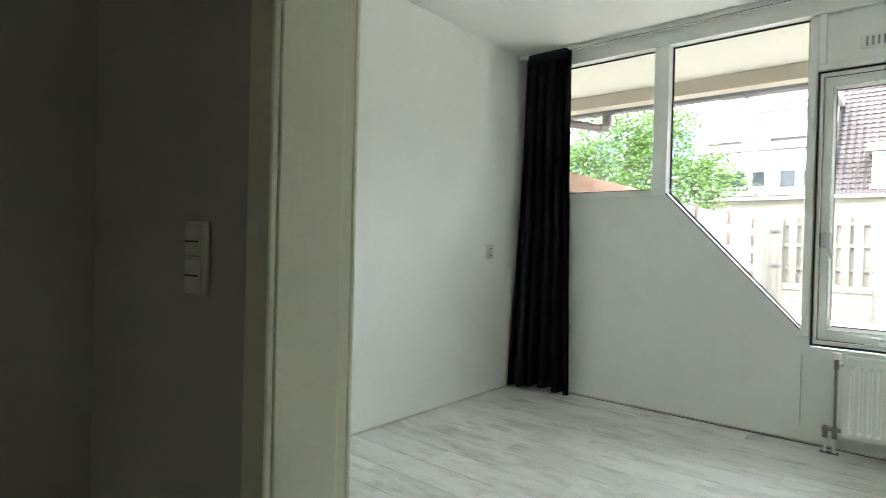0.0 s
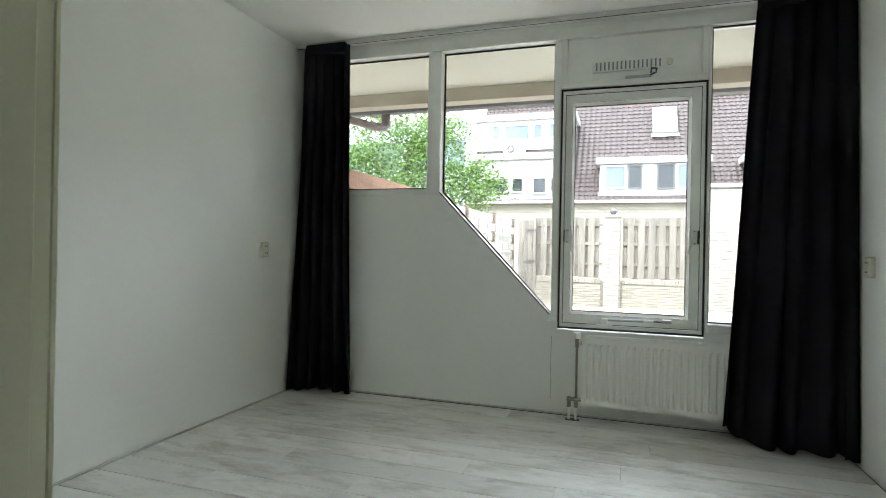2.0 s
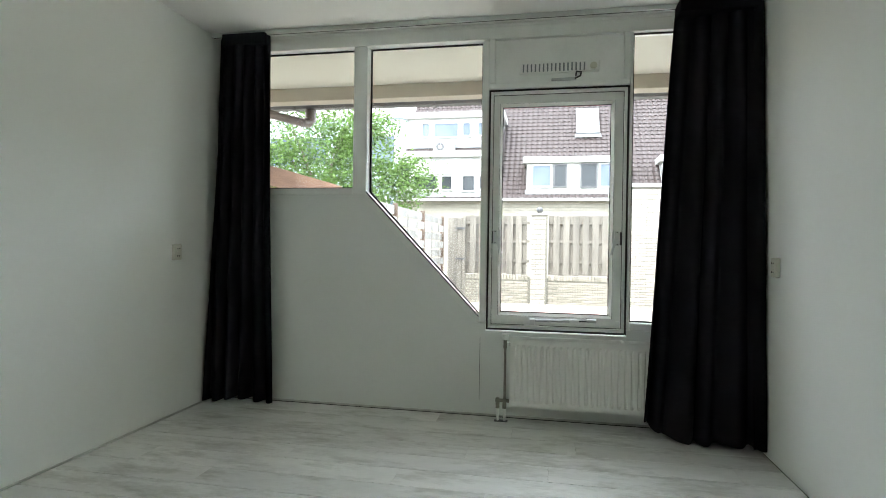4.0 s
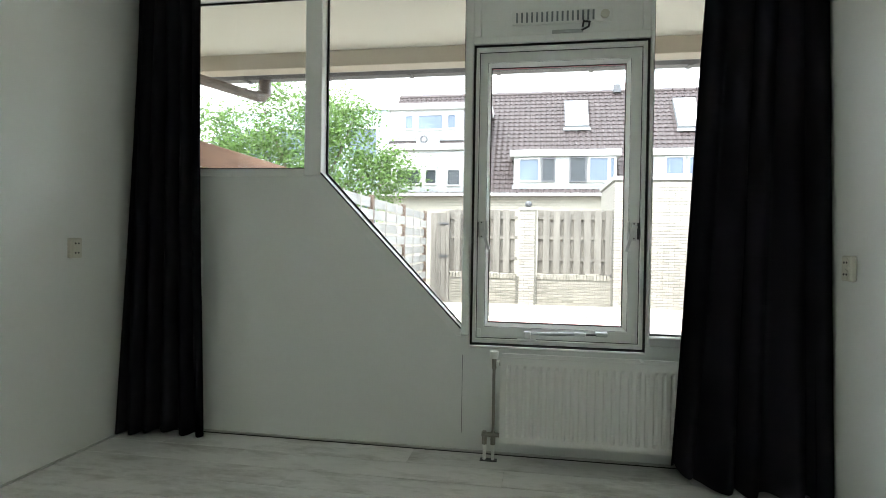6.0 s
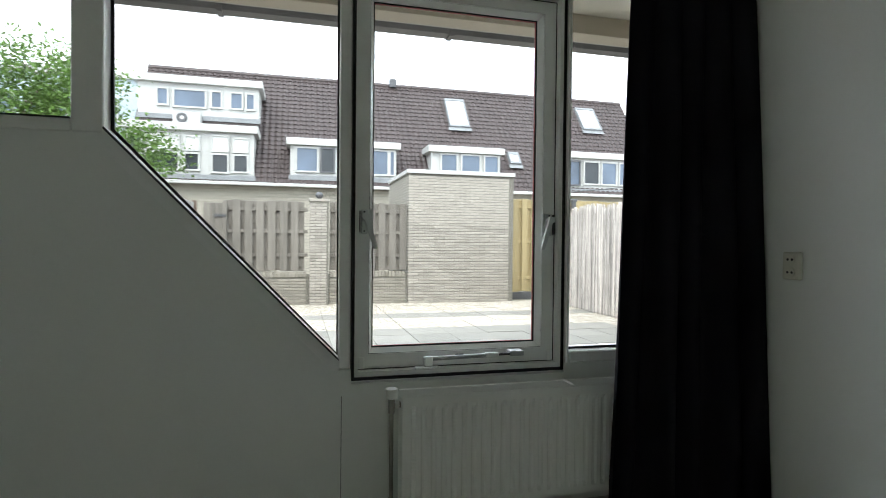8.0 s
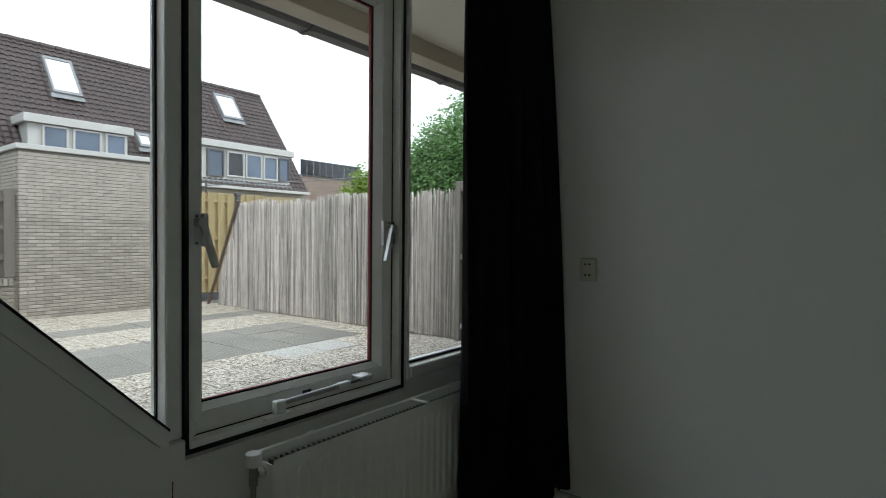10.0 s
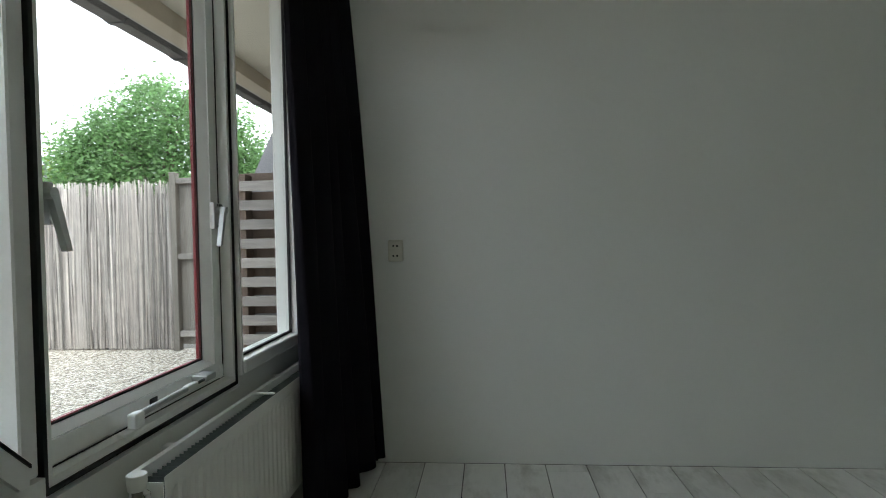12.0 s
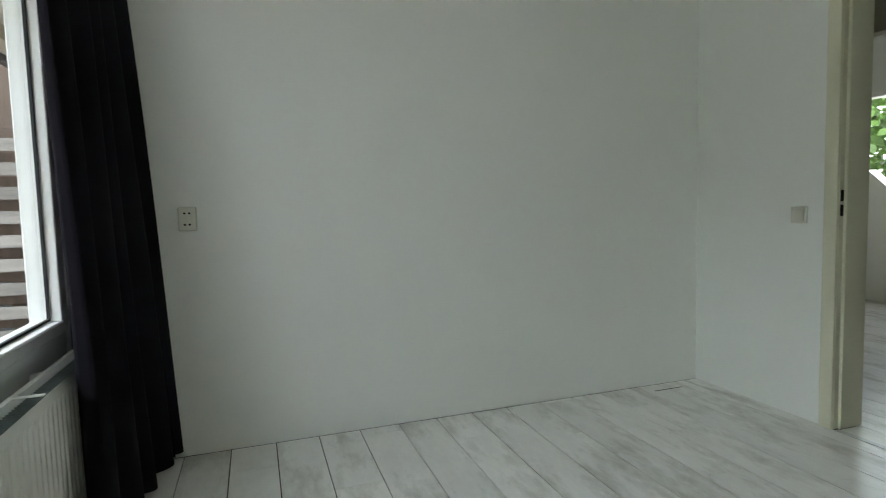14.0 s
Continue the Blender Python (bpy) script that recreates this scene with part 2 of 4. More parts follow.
# ---- window ----
win = thing("window_1", (0, 0, 0), "white painted timber window front with a slanted pane and one opening sash", "window", kind="structure")
F0, F1 = -0.012, 0.1
part("top_rail", solid(XL, XR, F0, F1, 2.52, 2.6, bevel=0.003), M_FRAME, win)
part("cover_board", solid(XL, XR, -0.004, F1, 2.603, ZC, bevel=0.001), M_FRAME, win)
part("mullion", solid(-0.96, -0.86, F0, F1, 1.486, 2.517, bevel=0.004), M_FRAME, win)
part("mullion", solid(-0.056, -0.01, 0.012, F1, 0.623, 2.517, bevel=0.004), M_FRAME, win)
part("mullion", solid(0.898, 0.912, F0, F1, 0.606, 2.517, bevel=0.002), M_FRAME, win)
part("jamb", solid(1.53, 1.598, F0, F1, 0.609, 2.517, bevel=0.004), M_FRAME, win)
part("jamb", solid(-1.997, -1.85, F0, F1, 1.486, 2.517, bevel=0.004), M_FRAME, win)
part("sill_rail", solid(-1.848, -0.962, F0 + 0.006, F1, 1.486, 1.53, bevel=0.003), M_FRAME, win)
part("sill_rail", solid(0.914, 1.528, -0.02, F1, 0.609, 0.658, bevel=0.006), M_FRAME, win)
part("slanted_rail", prism([(-0.912, 1.483), (-0.078, 0.623), (-0.0565, 0.623), (-0.0565, 0.667), (-0.86, 1.507)], F0 + 0.004, F1), M_FRAME, win)


def pane(points, y=0.07):
    g = part("pane", prism(points, y, y + 0.004), M_GLASS, win)
    g.visible_shadow = False
    cx, cz = sum(p[0] for p in points) / len(points), sum(p[1] for p in points) / len(points)
    inner = []
    k = len(points)
    for i in range(k):
        a, b, c = Vector(points[i - 1]), Vector(points[i]), Vector(points[(i + 1) % k])
        u, w = (a - b).normalized(), (c - b).normalized()
        inner.append(tuple(b + (u + w) * 0.009 / max(0.3, (u + w).length / 1.414)))
    part("gasket", ring(points, inner, y - 0.012, y - 0.001), M_RUBBER, win)
    return g


pane([(-1.85, 1.531), (-0.961, 1.531), (-0.961, 2.518), (-1.85, 2.518)])
pane([(-0.858, 1.507), (-0.056, 0.668), (-0.056, 2.518), (-0.858, 2.518)])
pane([(0.913, 0.66), (1.529, 0.66), (1.529, 2.518), (0.913, 2.518)], 0.038)

part("glazing_strip", prism([(-0.864, 1.501), (-0.86, 1.507), (-0.0565, 0.668), (-0.0565, 0.66)], F0 - 0.001, 0.0), M_RUBBER, win)
part("groove", solid(-1.848, -0.962, F0 + 0.0035, 0.0, 1.5305, 1.535), M_RUBBER, win)
# panel with a vent over the sash
part("head_rail", solid(-0.008, 0.896, F0, F1, 2.184, 2.222, bevel=0.003), M_FRAME, win)
part("panel", solid(-0.008, 0.896, 0.022, 0.06, 2.224, 2.518), M_FRAME, win)
part("side_rail", solid(-0.008, 0.03, F0 + 0.002, 0.02, 2.224, 2.518, bevel=0.002), M_FRAME, win)
part("side_rail", solid(0.858, 0.896, F0 + 0.002, 0.02, 2.224, 2.518, bevel=0.002), M_FRAME, win)

# opening sash
SX0, SX1, SZ0, SZ1 = 0.004, 0.884, 0.588, 2.172
part("seal", ring(rect(SX0 - 0.011, SX1 + 0.011, SZ0 - 0.012, SZ1 + 0.01), rect(SX0, SX1, SZ0, SZ1), 0.004, 0.06), M_RUBBER, win, "black rubber seal")
sash = part("sash", ring(rect(SX0 + 0.001, SX1 - 0.001, SZ0 + 0.001, SZ1 - 0.001), rect(0.02, 0.867, 0.609, 2.156), 0.008, 0.07), M_FRAME, win)
part("step", ring(rect(0.02, 0.867, 0.609, 2.156), rect(0.023, 0.864, 0.612, 2.153), 0.045, 0.07), M_RUBBER, sash)
part("inner_frame", ring(rect(0.023, 0.864, 0.612, 2.153), rect(0.064, 0.812, 0.669, 2.102), 0.048, 0.08), M_FRAME, sash)
part("groove", ring(rect(0.064, 0.812, 0.669, 2.102), rect(0.066, 0.81, 0.671, 2.1), 0.056, 0.08), M_RUBBER, sash)
part("glazing_bead", slope_ring(rect(0.066, 0.81, 0.671, 2.1), rect(0.08, 0.791, 0.689, 2.083), 0.052, 0.078, 0.083), M_FRAME, sash)
part("gasket", ring(rect(0.079, 0.792, 0.688, 2.084), rect(0.085, 0.786, 0.694, 2.078), 0.0832, 0.0845), M_RUBBER, sash)
part("outer_frame", ring(rect(0.025, 0.863, 0.612, 2.158), rect(0.083, 0.788, 0.694, 2.08), 0.094, 0.104), M_RED, sash, "dark red painted outside of the sash")
g = part("pane", solid(0.072, 0.802, 0.085, 0.089, 0.678, 2.095), M_GLASS, sash)
g.visible_shadow = False
part("corner_bracket", solid(0.025, 0.048, 0.042, 0.0478, 0.611, 0.659, bevel=0.003), M_FRAME, sash)
part("drain_plate", solid(0.425, 0.46, 0.044, 0.0478, 0.641, 0.656, bevel=0.001), M_DARKSTEEL, sash)
part("corner_bracket", solid(0.836, 0.862, 0.042, 0.0478, 0.611, 0.659, bevel=0.003), M_FRAME, sash)
part("outer_sill", solid(-0.03, 0.92, 0.101, 0.16, 0.54, 0.575, bevel=0.004), M_BOARD, win)


def sash_handle(x, lean, d):
    h = part("handle", solid(x - 0.013, x + 0.013, d + 0.001, d + 0.014, 1.15, 1.245, bevel=0.003), M_HANDLE, sash, "grey aluminium lever handle")
    part("lever", prism([(x - 0.011, 1.23), (x + 0.011, 1.23), (x + lean + 0.008, 1.092), (x + lean - 0.007, 1.09)], d - 0.032, d - 0.016), M_HANDLE, h)
    part("spindle", rod(bmesh.new(), (x, d - 0.034, 1.217), (x, d + 0.004, 1.217), 0.013), M_HANDLE, h)
    for z in (1.16, 1.236):
        part("screw", rod(bmesh.new(), (x, d - 0.0005, z), (x, d + 0.002, z), 0.004, 8), M_DARKSTEEL, h)
    a, b = (x + 0.016, x + 0.026) if lean < 0 else (x - 0.026, x - 0.016)
    c, e = (x - 0.034, x - 0.02) if lean < 0 else (x + 0.02, x + 0.034)
    part("keeper", solid(c, e, d - 0.004, d + 0.0135, 1.15, 1.245, bevel=0.002), M_HANDLE, h)
    part("strike_plate", solid(a, b, d - 0.006, d + 0.008, 1.155, 1.24, bevel=0.002), M_DARKSTEEL, h)


sash_handle(0.043, 0.042, 0.034)
sash_handle(0.836, -0.042, 0.034)
stay = part("window_stay", rod(bmesh.new(), (0.29, 0.004, 0.649), (0.585, 0.004, 0.654), 0.009), M_STEEL, sash, "telescopic aluminium window stay")
part("rod", rod(bmesh.new(), (0.585, 0.004, 0.654), (0.69, 0.004, 0.656), 0.005), M_DARKSTEEL, stay)
part("end_block", solid(0.28, 0.318, -0.01, 0.019, 0.6185, 0.66, bevel=0.006, seg=2), M_FRAME, stay)
part("foot", solid(0.245, 0.345, -0.004, 0.024, 0.606, 0.618, bevel=0.004, seg=2), M_FRAME, stay)
part("clamp", solid(0.65, 0.71, -0.008, 0.048, 0.647, 0.668, bevel=0.004, seg=2), M_STEEL, stay)
part("sleeve", solid(0.54, 0.6, -0.006, 0.014, 0.644, 0.664, bevel=0.004, seg=2), M_FRAME, stay)

# ---- vent grille and latch over the sash ----
vent = tagged(part("vent_grille", solid(0.19, 0.705, 0.008, 0.0215, 2.282, 2.354, bevel=0.003), M_FRAME), "white slotted ventilation grille on the panel over the sash", "vent")
for i in range(16):
    part("slot", solid(0.212 + i * 0.0262, 0.222 + i * 0.0262, 0.0055, 0.0085, 2.293, 2.345), M_RADDARK, vent)
    part("fin", solid(0.2225 + i * 0.0262, 0.229 + i * 0.0262, 0.002, 0.0085, 2.293, 2.345), M_FRAME, vent)
part("knob", rod(bmesh.new(), (0.668, -0.004, 2.318), (0.668, 0.009, 2.318), 0.022, 20), M_PLASTIC, vent)
latch = tagged(part("window_latch", solid(0.4, 0.56, 0.0, 0.0215, 2.226, 2.246, bevel=0.003), M_STEEL), "small worn metal latch on the panel over the sash", "latch")
part("hook", pipe([(0.55, -0.006, 2.236), (0.585, -0.012, 2.25), (0.59, -0.012, 2.275), (0.56, -0.01, 2.28), (0.555, -0.006, 2.25)], 0.005, 8), M_DARKSTEEL, latch)

# ---- floor planks ----
PW, PL = 0.194, 1.38


def plank_mesh(length, width):
    return mesh_of("plank", solid(0, length, 0, width - 0.0044, -0.008, 0.0), M_PLANK)


def lay(parent, x0, x1, y0, y1, seed):
    rng = random.Random(seed)
    y, row = y1, 0
    while y > y0 + 0.01:
        w = min(PW, y - y0)
        x = x0
        first = (0.35, 0.81, 1.2, 0.58, 1.02)[row % 5] + rng.uniform(-0.06, 0.06)
        while x < x1 - 0.005:
            n = min(first if x == x0 else PL, x1 - x)
            part_data("plank", plank_mesh(n - 0.0008, w), parent, pose(x, y - w, 0))
            x += n
        y -= PW
        row += 1


lay(subfloor, DX0, DX1, YB - TB, YB, 5)
lay(subfloor, XL + 0.004, XR - 0.004, YB, -0.02, 3)
part("skirting", solid(XL, XR, -0.013, -0.0005, 0.0005, 0.012, bevel=0.003), M_SKIRT, subfloor)
part("skirting", solid(XL + 0.0005, XL + 0.012, YB, -0.014, 0.0005, 0.011, bevel=0.003), M_SKIRT, subfloor)
part("floor_hatch_slot", solid(1.5, 1.506, -3.03, -2.84, 0.0003, 0.0012), M_HOLE, subfloor)

# takes the darkened hall colour, so its shade is partly painted in
tagged(part("hall_face", prism([(HX0, 0), (DX0 - 0.03, 0), (DX0 - 0.03, DH + 0.03), (DX1 + 0.03, DH + 0.03), (DX1 + 0.03, 0), (HX1, 0), (HX1, ZC), (HX0, ZC)], YB - TB - 0.004, YB - TB), M_HALL), "hall side of the back wall, colour darkened for shade", "wall", kind="structure")

# ---- door lining ----
door = thing("door_1", ((DX0 + DX1) / 2, YB - TB / 2, 0), "cream painted door frame without a leaf in view", "door frame", kind="structure")
for x0, s in ((DX0, 1), (DX1, -1)):
    a, b = sorted((x0 - s * 0.0295, x0 + s * 0.0))
    part("lining", solid(a, b, YB - TB - 0.012, YB - 0.03, 0, DH, bevel=0.002), M_CASING, door)
    a, b = sorted((x0 - s * 0.0295, x0 - s * 0.012))
    part("rebate", solid(a, b, YB - 0.0295, YB + 0.001, 0, DH, bevel=0.001), M_CASING, door)
    a, b = sorted((x0 - s * 0.075, x0 - s * 0.012))
    part("casing", solid(a, b, YB + 0.0015, YB + 0.014, 0, DH + 0.06, bevel=0.003), M_CASING, door)
    a, b = sorted((x0 - s * 0.075, x0 - s * 0.004))
    part("casing", solid(a, b, YB - TB - 0.026, YB - TB - 0.0125, 0, DH + 0.06, bevel=0.003), M_CASING, door)
part("head", solid(DX0 - 0.0295, DX1 + 0.0295, YB - TB - 0.012, YB - 0.002, DH + 0.001, DH + 0.029), M_CASING, door)
hinge_x = DX1 + 0.0115
for z in (0.98, 1.045):
    part("lock_plate", solid(hinge_x - 0.002, hinge_x + 0.0005, YB - 0.024, YB - 0.006, z, z + 0.05), M_HOLE, door)
part("threshold", solid(DX0, DX1, YB - 0.02, YB + 0.008, 0.0003, 0.004, bevel=0.001), M_STEEL, door, "thin metal floor strip")

# ---- hall and the room across it ----
hall_floor = tagged(part("hall_floor", solid(HX0, HX1, -6.8, YB - TB, -0.12, -0.009), M_GROOVE), "whitewashed laminate floor of the hall", "floor", kind="structure")
lay(hall_floor, HX0, HX1, HALL_Y - T, YB - TB, 9)
part("covering", solid(0.4, HX1, -6.8, HALL_Y - T - 0.001, -0.008, 0.0), M_PLANK, hall_floor)
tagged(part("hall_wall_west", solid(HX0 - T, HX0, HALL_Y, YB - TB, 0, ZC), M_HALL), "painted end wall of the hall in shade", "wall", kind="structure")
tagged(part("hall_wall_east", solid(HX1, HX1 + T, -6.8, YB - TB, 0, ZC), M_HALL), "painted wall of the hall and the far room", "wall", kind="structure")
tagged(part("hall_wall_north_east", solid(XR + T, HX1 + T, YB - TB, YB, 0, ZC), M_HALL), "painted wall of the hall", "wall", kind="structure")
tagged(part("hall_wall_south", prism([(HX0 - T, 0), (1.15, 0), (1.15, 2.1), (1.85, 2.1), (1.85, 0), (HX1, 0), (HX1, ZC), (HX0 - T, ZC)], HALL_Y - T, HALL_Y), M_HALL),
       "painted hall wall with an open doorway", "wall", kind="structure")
tagged(part("hall_ceiling", solid(HX0 - T, HX1 + T, -6.8, YB - TB, ZC, ZC + 0.12), M_CEIL), "plain ceiling over hall and far room", "ceiling", kind="structure")
tagged(part("far_room_wall_west", solid(0.3, 0.4, -6.8, HALL_Y - T, 0, ZC), M_WALL), "white wall of the far room", "wall", kind="structure")
tagged(part("far_room_wall", prism([(0.4, 0), (HX1, 0), (HX1, 1.28), (3.0, 1.28), (2.5, 0.81), (2.4, 0.81), (2.4, 2.1), (HX1, 2.1), (HX1, ZC), (0.4, ZC)], -6.8, -6.7), M_WALL),
       "white wall of the far room with a slanted window edge", "wall", kind="structure")
far_win = thing("window_2", (2.5, -6.75, 0.7), "white framed window of the far room", "window", kind="structure")
far_out = [(3.0, 1.28), (2.5, 0.81), (2.4, 0.81), (2.4, 2.1), (HX1, 2.1), (HX1, 1.28)]
far_in = [(2.98, 1.33), (2.48, 0.86), (2.45, 0.86), (2.45, 2.05), (HX1 - 0.05, 2.05), (HX1 - 0.05, 1.33)]
part("window_frame", ring(far_out, far_in, -6.82, -6.69), M_FRAME, far_win)
g = part("pane", prism(far_in, -6.76, -6.756), M_GLASS, far_win)
g.visible_shadow = False


# ---- switches and sockets ----
def wall_plate(name, m, label, category, kind):
    """Built facing -y with its back at y = 0."""
    e = new(name)
    e.matrix_basis = m
    tagged(e, label, category)

    def put(nm, bm, material, parent, lab=""):
        ob = part(nm, bm, material, None, lab)
        ob.parent = parent
        return ob
    if kind == "socket":
        base = put("plate", solid(-0.037, 0.037, -0.024, 0.0, -0.052, 0.052, bevel=0.007, seg=3), M_PLASTIC, e)
        for z in (-0.024, 0.024):
            cup = put("socket_face", rod(bmesh.new(), (0, -0.0265, z), (0, -0.0235, z), 0.0205, 24), M_PLASTIC, base)
            for x in (-0.0095, 0.0095):
                put("pin_hole", rod(bmesh.new(), (x, -0.0275, z), (x, -0.026, z), 0.0048, 10), M_HOLE, cup)
    elif kind == "switch":
        put("plate", solid(-0.04, 0.04, -0.012, 0.0, -0.04, 0.04, bevel=0.004, seg=2), M_PLASTIC, e)
        put("rocker", prism([(-0.0275, -0.0125), (0.0275, -0.0125), (0.0275, -0.016), (-0.0275, -0.02)], -0.027, 0.027, "z"), M_PLASTIC, e)
    else:
        put("plate", solid(-0.042, 0.042, -0.012, 0.0, -0.072, 0.072, bevel=0.005, seg=2), M_PLASTIC, e)
        for z in (-0.033, 0.033):
            put("rocker", solid(-0.03, 0.03, -0.018, -0.0125, z - 0.03, z + 0.03, bevel=0.003), M_PLASTIC, e)
            put("gap", solid(-0.026, 0.026, -0.0192, -0.0178, z - 0.0015, z + 0.0015), M_HOLE, e)
    return e


wall_plate("double_socket", pose(XR, -0.481, 1.043, 0, 0, -90), "cream plastic double wall socket beside the curtain", "socket", "socket")
wall_plate("double_socket", pose(XL, -0.484, 1.066, 0, 0, 90), "cream plastic double wall socket on white wall", "socket", "socket")
wall_plate("light_switch", pose(0.949, YB, 0.983, 0, 0, 180), "square white plastic light switch beside the doorway", "switch", "switch")
wall_plate("double_light_switch", pose(-0.627, YB - TB - 0.004, 1.078, 0, 0, 0), "tall double light switch on the dark hall wall", "switch", "double")

# ---- curtain rail ----
rail = tagged(part("curtain_rail", solid(XL + 0.01, XR - 0.01, -0.14, -0.11, ZC - 0.03, ZC - 0.0005, bevel=0.003), M_RAIL), "slim grey metal curtain rail along the ceiling", "curtain rail")
part("groove", solid(XL + 0.02, XR - 0.02, -0.1275, -0.1225, ZC - 0.0315, ZC - 0.0302), M_HOLE, rail)


# ---- curtains ----
def curtain(name, top, bottom, folds, seed, label, drop=0.012, lift=0.0):
    """A gathered cloth from a line at the top to a line at the bottom; top and bottom: (x, y) pairs."""
    rng = random.Random(seed)
    nu, nv = folds * 12, 40
    ph = [rng.uniform(-0.5, 0.5) for _ in range(folds + 1)]
    amp = [rng.uniform(0.7, 1.25) for _ in range(folds + 1)]
    grid = []
    bm = bmesh.new()
    (tx0, ty0), (tx1, ty1) = top
    (bx0, by0), (bx1, by1) = bottom
    for j in range(nv + 1):
        v = j / nv
        row = []
        for i in range(nu + 1):
            u = i / nu
            k = min(int(u * folds), folds - 1)
            f = u * folds - k
            a = amp[k] * (1 - f) + amp[k + 1] * f
            p = ph[k] * (1 - f) + ph[k + 1] * f
            w = v ** 0.9
            x = tx0 + (tx1 - tx0) * u + ((bx0 - tx0) * (1 - u) + (bx1 - tx1) * u) * w
            y = ty0 + (ty1 - ty0) * u + ((by0 - ty0) * (1 - u) + (by1 - ty1) * u) * w
            depth = (0.018 + 0.018 * w) * a
            ang = 2 * math.pi * (u * folds + p * w * 0.6)
            y += depth * math.sin(ang) + 0.006 * math.sin(5 * v + 9 * u)
            x += 0.010 * a * math.cos(ang) + 0.008 * w * math.sin(3.1 * v + 4 * u)
            z = (ZC - 0.034) * (1 - v) + (drop + lift * max(0.0, 1 - u / 0.2) + 0.012 * math.sin(7 * u + seed) + 0.015 * math.sin(ang) * 0.4) * v
            row.append(bm.verts.new((x, y, z)))
        grid.append(row)
    for j in range(nv):
        for i in range(nu):
            bm.faces.new((grid[j][i], grid[j + 1][i], grid[j + 1][i + 1], grid[j][i + 1]))
    ob = part("cloth", bm, M_CURTAIN, None, smooth=True)
    mod = ob.modifiers.new("thickness", "SOLIDIFY")
    mod.thickness = 0.003
    holder = thing(name, ((tx0 + tx1) / 2, (ty0 + ty1) / 2, 0), label, "curtain", "curtains at the window")
    ob.parent = holder
    ob.matrix_parent_inverse = holder.matrix_basis.inverted()
    ex, sx = (bx1, 1) if bx1 > 0 else (bx0, -1)
    wall_x = XR - 0.008 if sx > 0 else XL + 0.008
    ty, by, tx = (ty1, by1, tx1) if sx > 0 else (ty0, by0, tx0)
    # added cloth strip, mostly unseen, that keeps window light off the side wall
    ret = bmesh.new()
    cols = []
    for k in range(7):
        f = k / 6
        cols.append([ret.verts.new((wall_x - sx * (0.05 if k == 0 else 0) - sx * (1 - f) * (abs(wall_x - (tx + (ex - tx) * v))) + 0.004 * math.sin(9 * f), (ty + (by - ty) * v) * (1 - f) - 0.02 * f, (ZC - 0.03) * (1 - v) + 0.03 * v)) for v in (0, 0.25, 0.5, 0.75, 1)])
    for a, b in zip(cols, cols[1:]):
        for k in range(4):
            ret.faces.new((a[k], a[k + 1], b[k + 1], b[k]))
    part("side_return", ret, M_CURTAIN, holder, smooth=True)
    hem = bmesh.new()
    box(hem, tx0 + 0.01, tx1 - 0.01, min(ty0, ty1) - 0.018, max(ty0, ty1) + 0.012, ZC - 0.1, ZC - 0.024)
    part("heading_tape", hem, M_CURTAIN, holder)
    return holder


curtain("curtain", ((-1.895, -0.15), (-1.55, -0.12)), ((-1.985, -0.165), (-1.5, -0.12)), 5, 4, "black floor-length curtain gathered beside the boarding", drop=0.03)
curtain("curtain", ((1.125, -0.13), (1.58, -0.25)), ((0.965, -0.225), (1.58, -0.385)), 5, 8, "black floor-length curtain hanging over the radiator end", drop=0.03, lift=0.07)

# ---- radiator ----
RX0, RX1, RZ0, RZ1 = 0.168, 1.47, 0.111, 0.55
rad = thing("radiator", ((RX0 + RX1) / 2, -0.1, 0), "white ribbed panel radiator with a top grille under the window", "radiator")


def ribbed(y, sign):
    bm = bmesh.new()
    pitch, cols = 0.0395, []
    xs = [(RX0, 0.0), (RX0 + 0.02, 0.0)]
    x = RX0 + 0.03
    while x + pitch < RX1 - 0.02:
        xs += [(x, 0.0), (x + 0.007, 0.009), (x + 0.017, 0.009), (x + 0.024, 0.0)]
        x += pitch
    xs += [(RX1 - 0.01, 0.0), (RX1, 0.0)]
    zs = ((RZ0, 0), (RZ0 + 0.028, 0), (RZ0 + 0.045, 1), (RZ1 - 0.06, 1), (RZ1 - 0.04, 0), (RZ1 - 0.004, 0), (RZ1, -0.8))
    for x, d in xs:
        cols.append([bm.verts.new((x, y + sign * (-0.004 if f < 0 else d * f), z)) for z, f in zs])
    for a, b in zip(cols, cols[1:]):
        for i in range(len(zs) - 1):
            bm.faces.new((a[i], b[i], b[i + 1], a[i + 1]))
    bmesh.ops.recalc_face_normals(bm, faces=bm.faces[:])
    return bm


front = part("front_panel", ribbed(-0.15, 1), M_RAD, rad)
front.modifiers.new("sheet", "SOLIDIFY").thickness = 0.0015
part("back_panel", solid(RX0 + 0.004, RX1 - 0.004, -0.064, -0.056, RZ0, RZ1 - 0.004, bevel=0.002), M_RAD, rad)
part("side_cover", solid(RX0 + 0.0, RX0 + 0.003, -0.146, -0.065, RZ0 + 0.02, RZ1 - 0.018), M_RAD, rad)
part("side_cover", solid(RX1 - 0.003, RX1, -0.146, -0.065, RZ0 + 0.02, RZ1 - 0.018), M_RAD, rad)
fins = bmesh.new()
nf = 62
for i in range(nf):
    x = RX0 + 0.02 + (RX1 - RX0 - 0.04) * i / (nf - 1)
    box(fins, x - 0.0006, x + 0.0006, -0.14, -0.068, RZ0 + 0.05, RZ1 - 0.03)
    box(fins, x + 0.0007, x + 0.009, -0.14, -0.139, RZ0 + 0.05, RZ1 - 0.03)
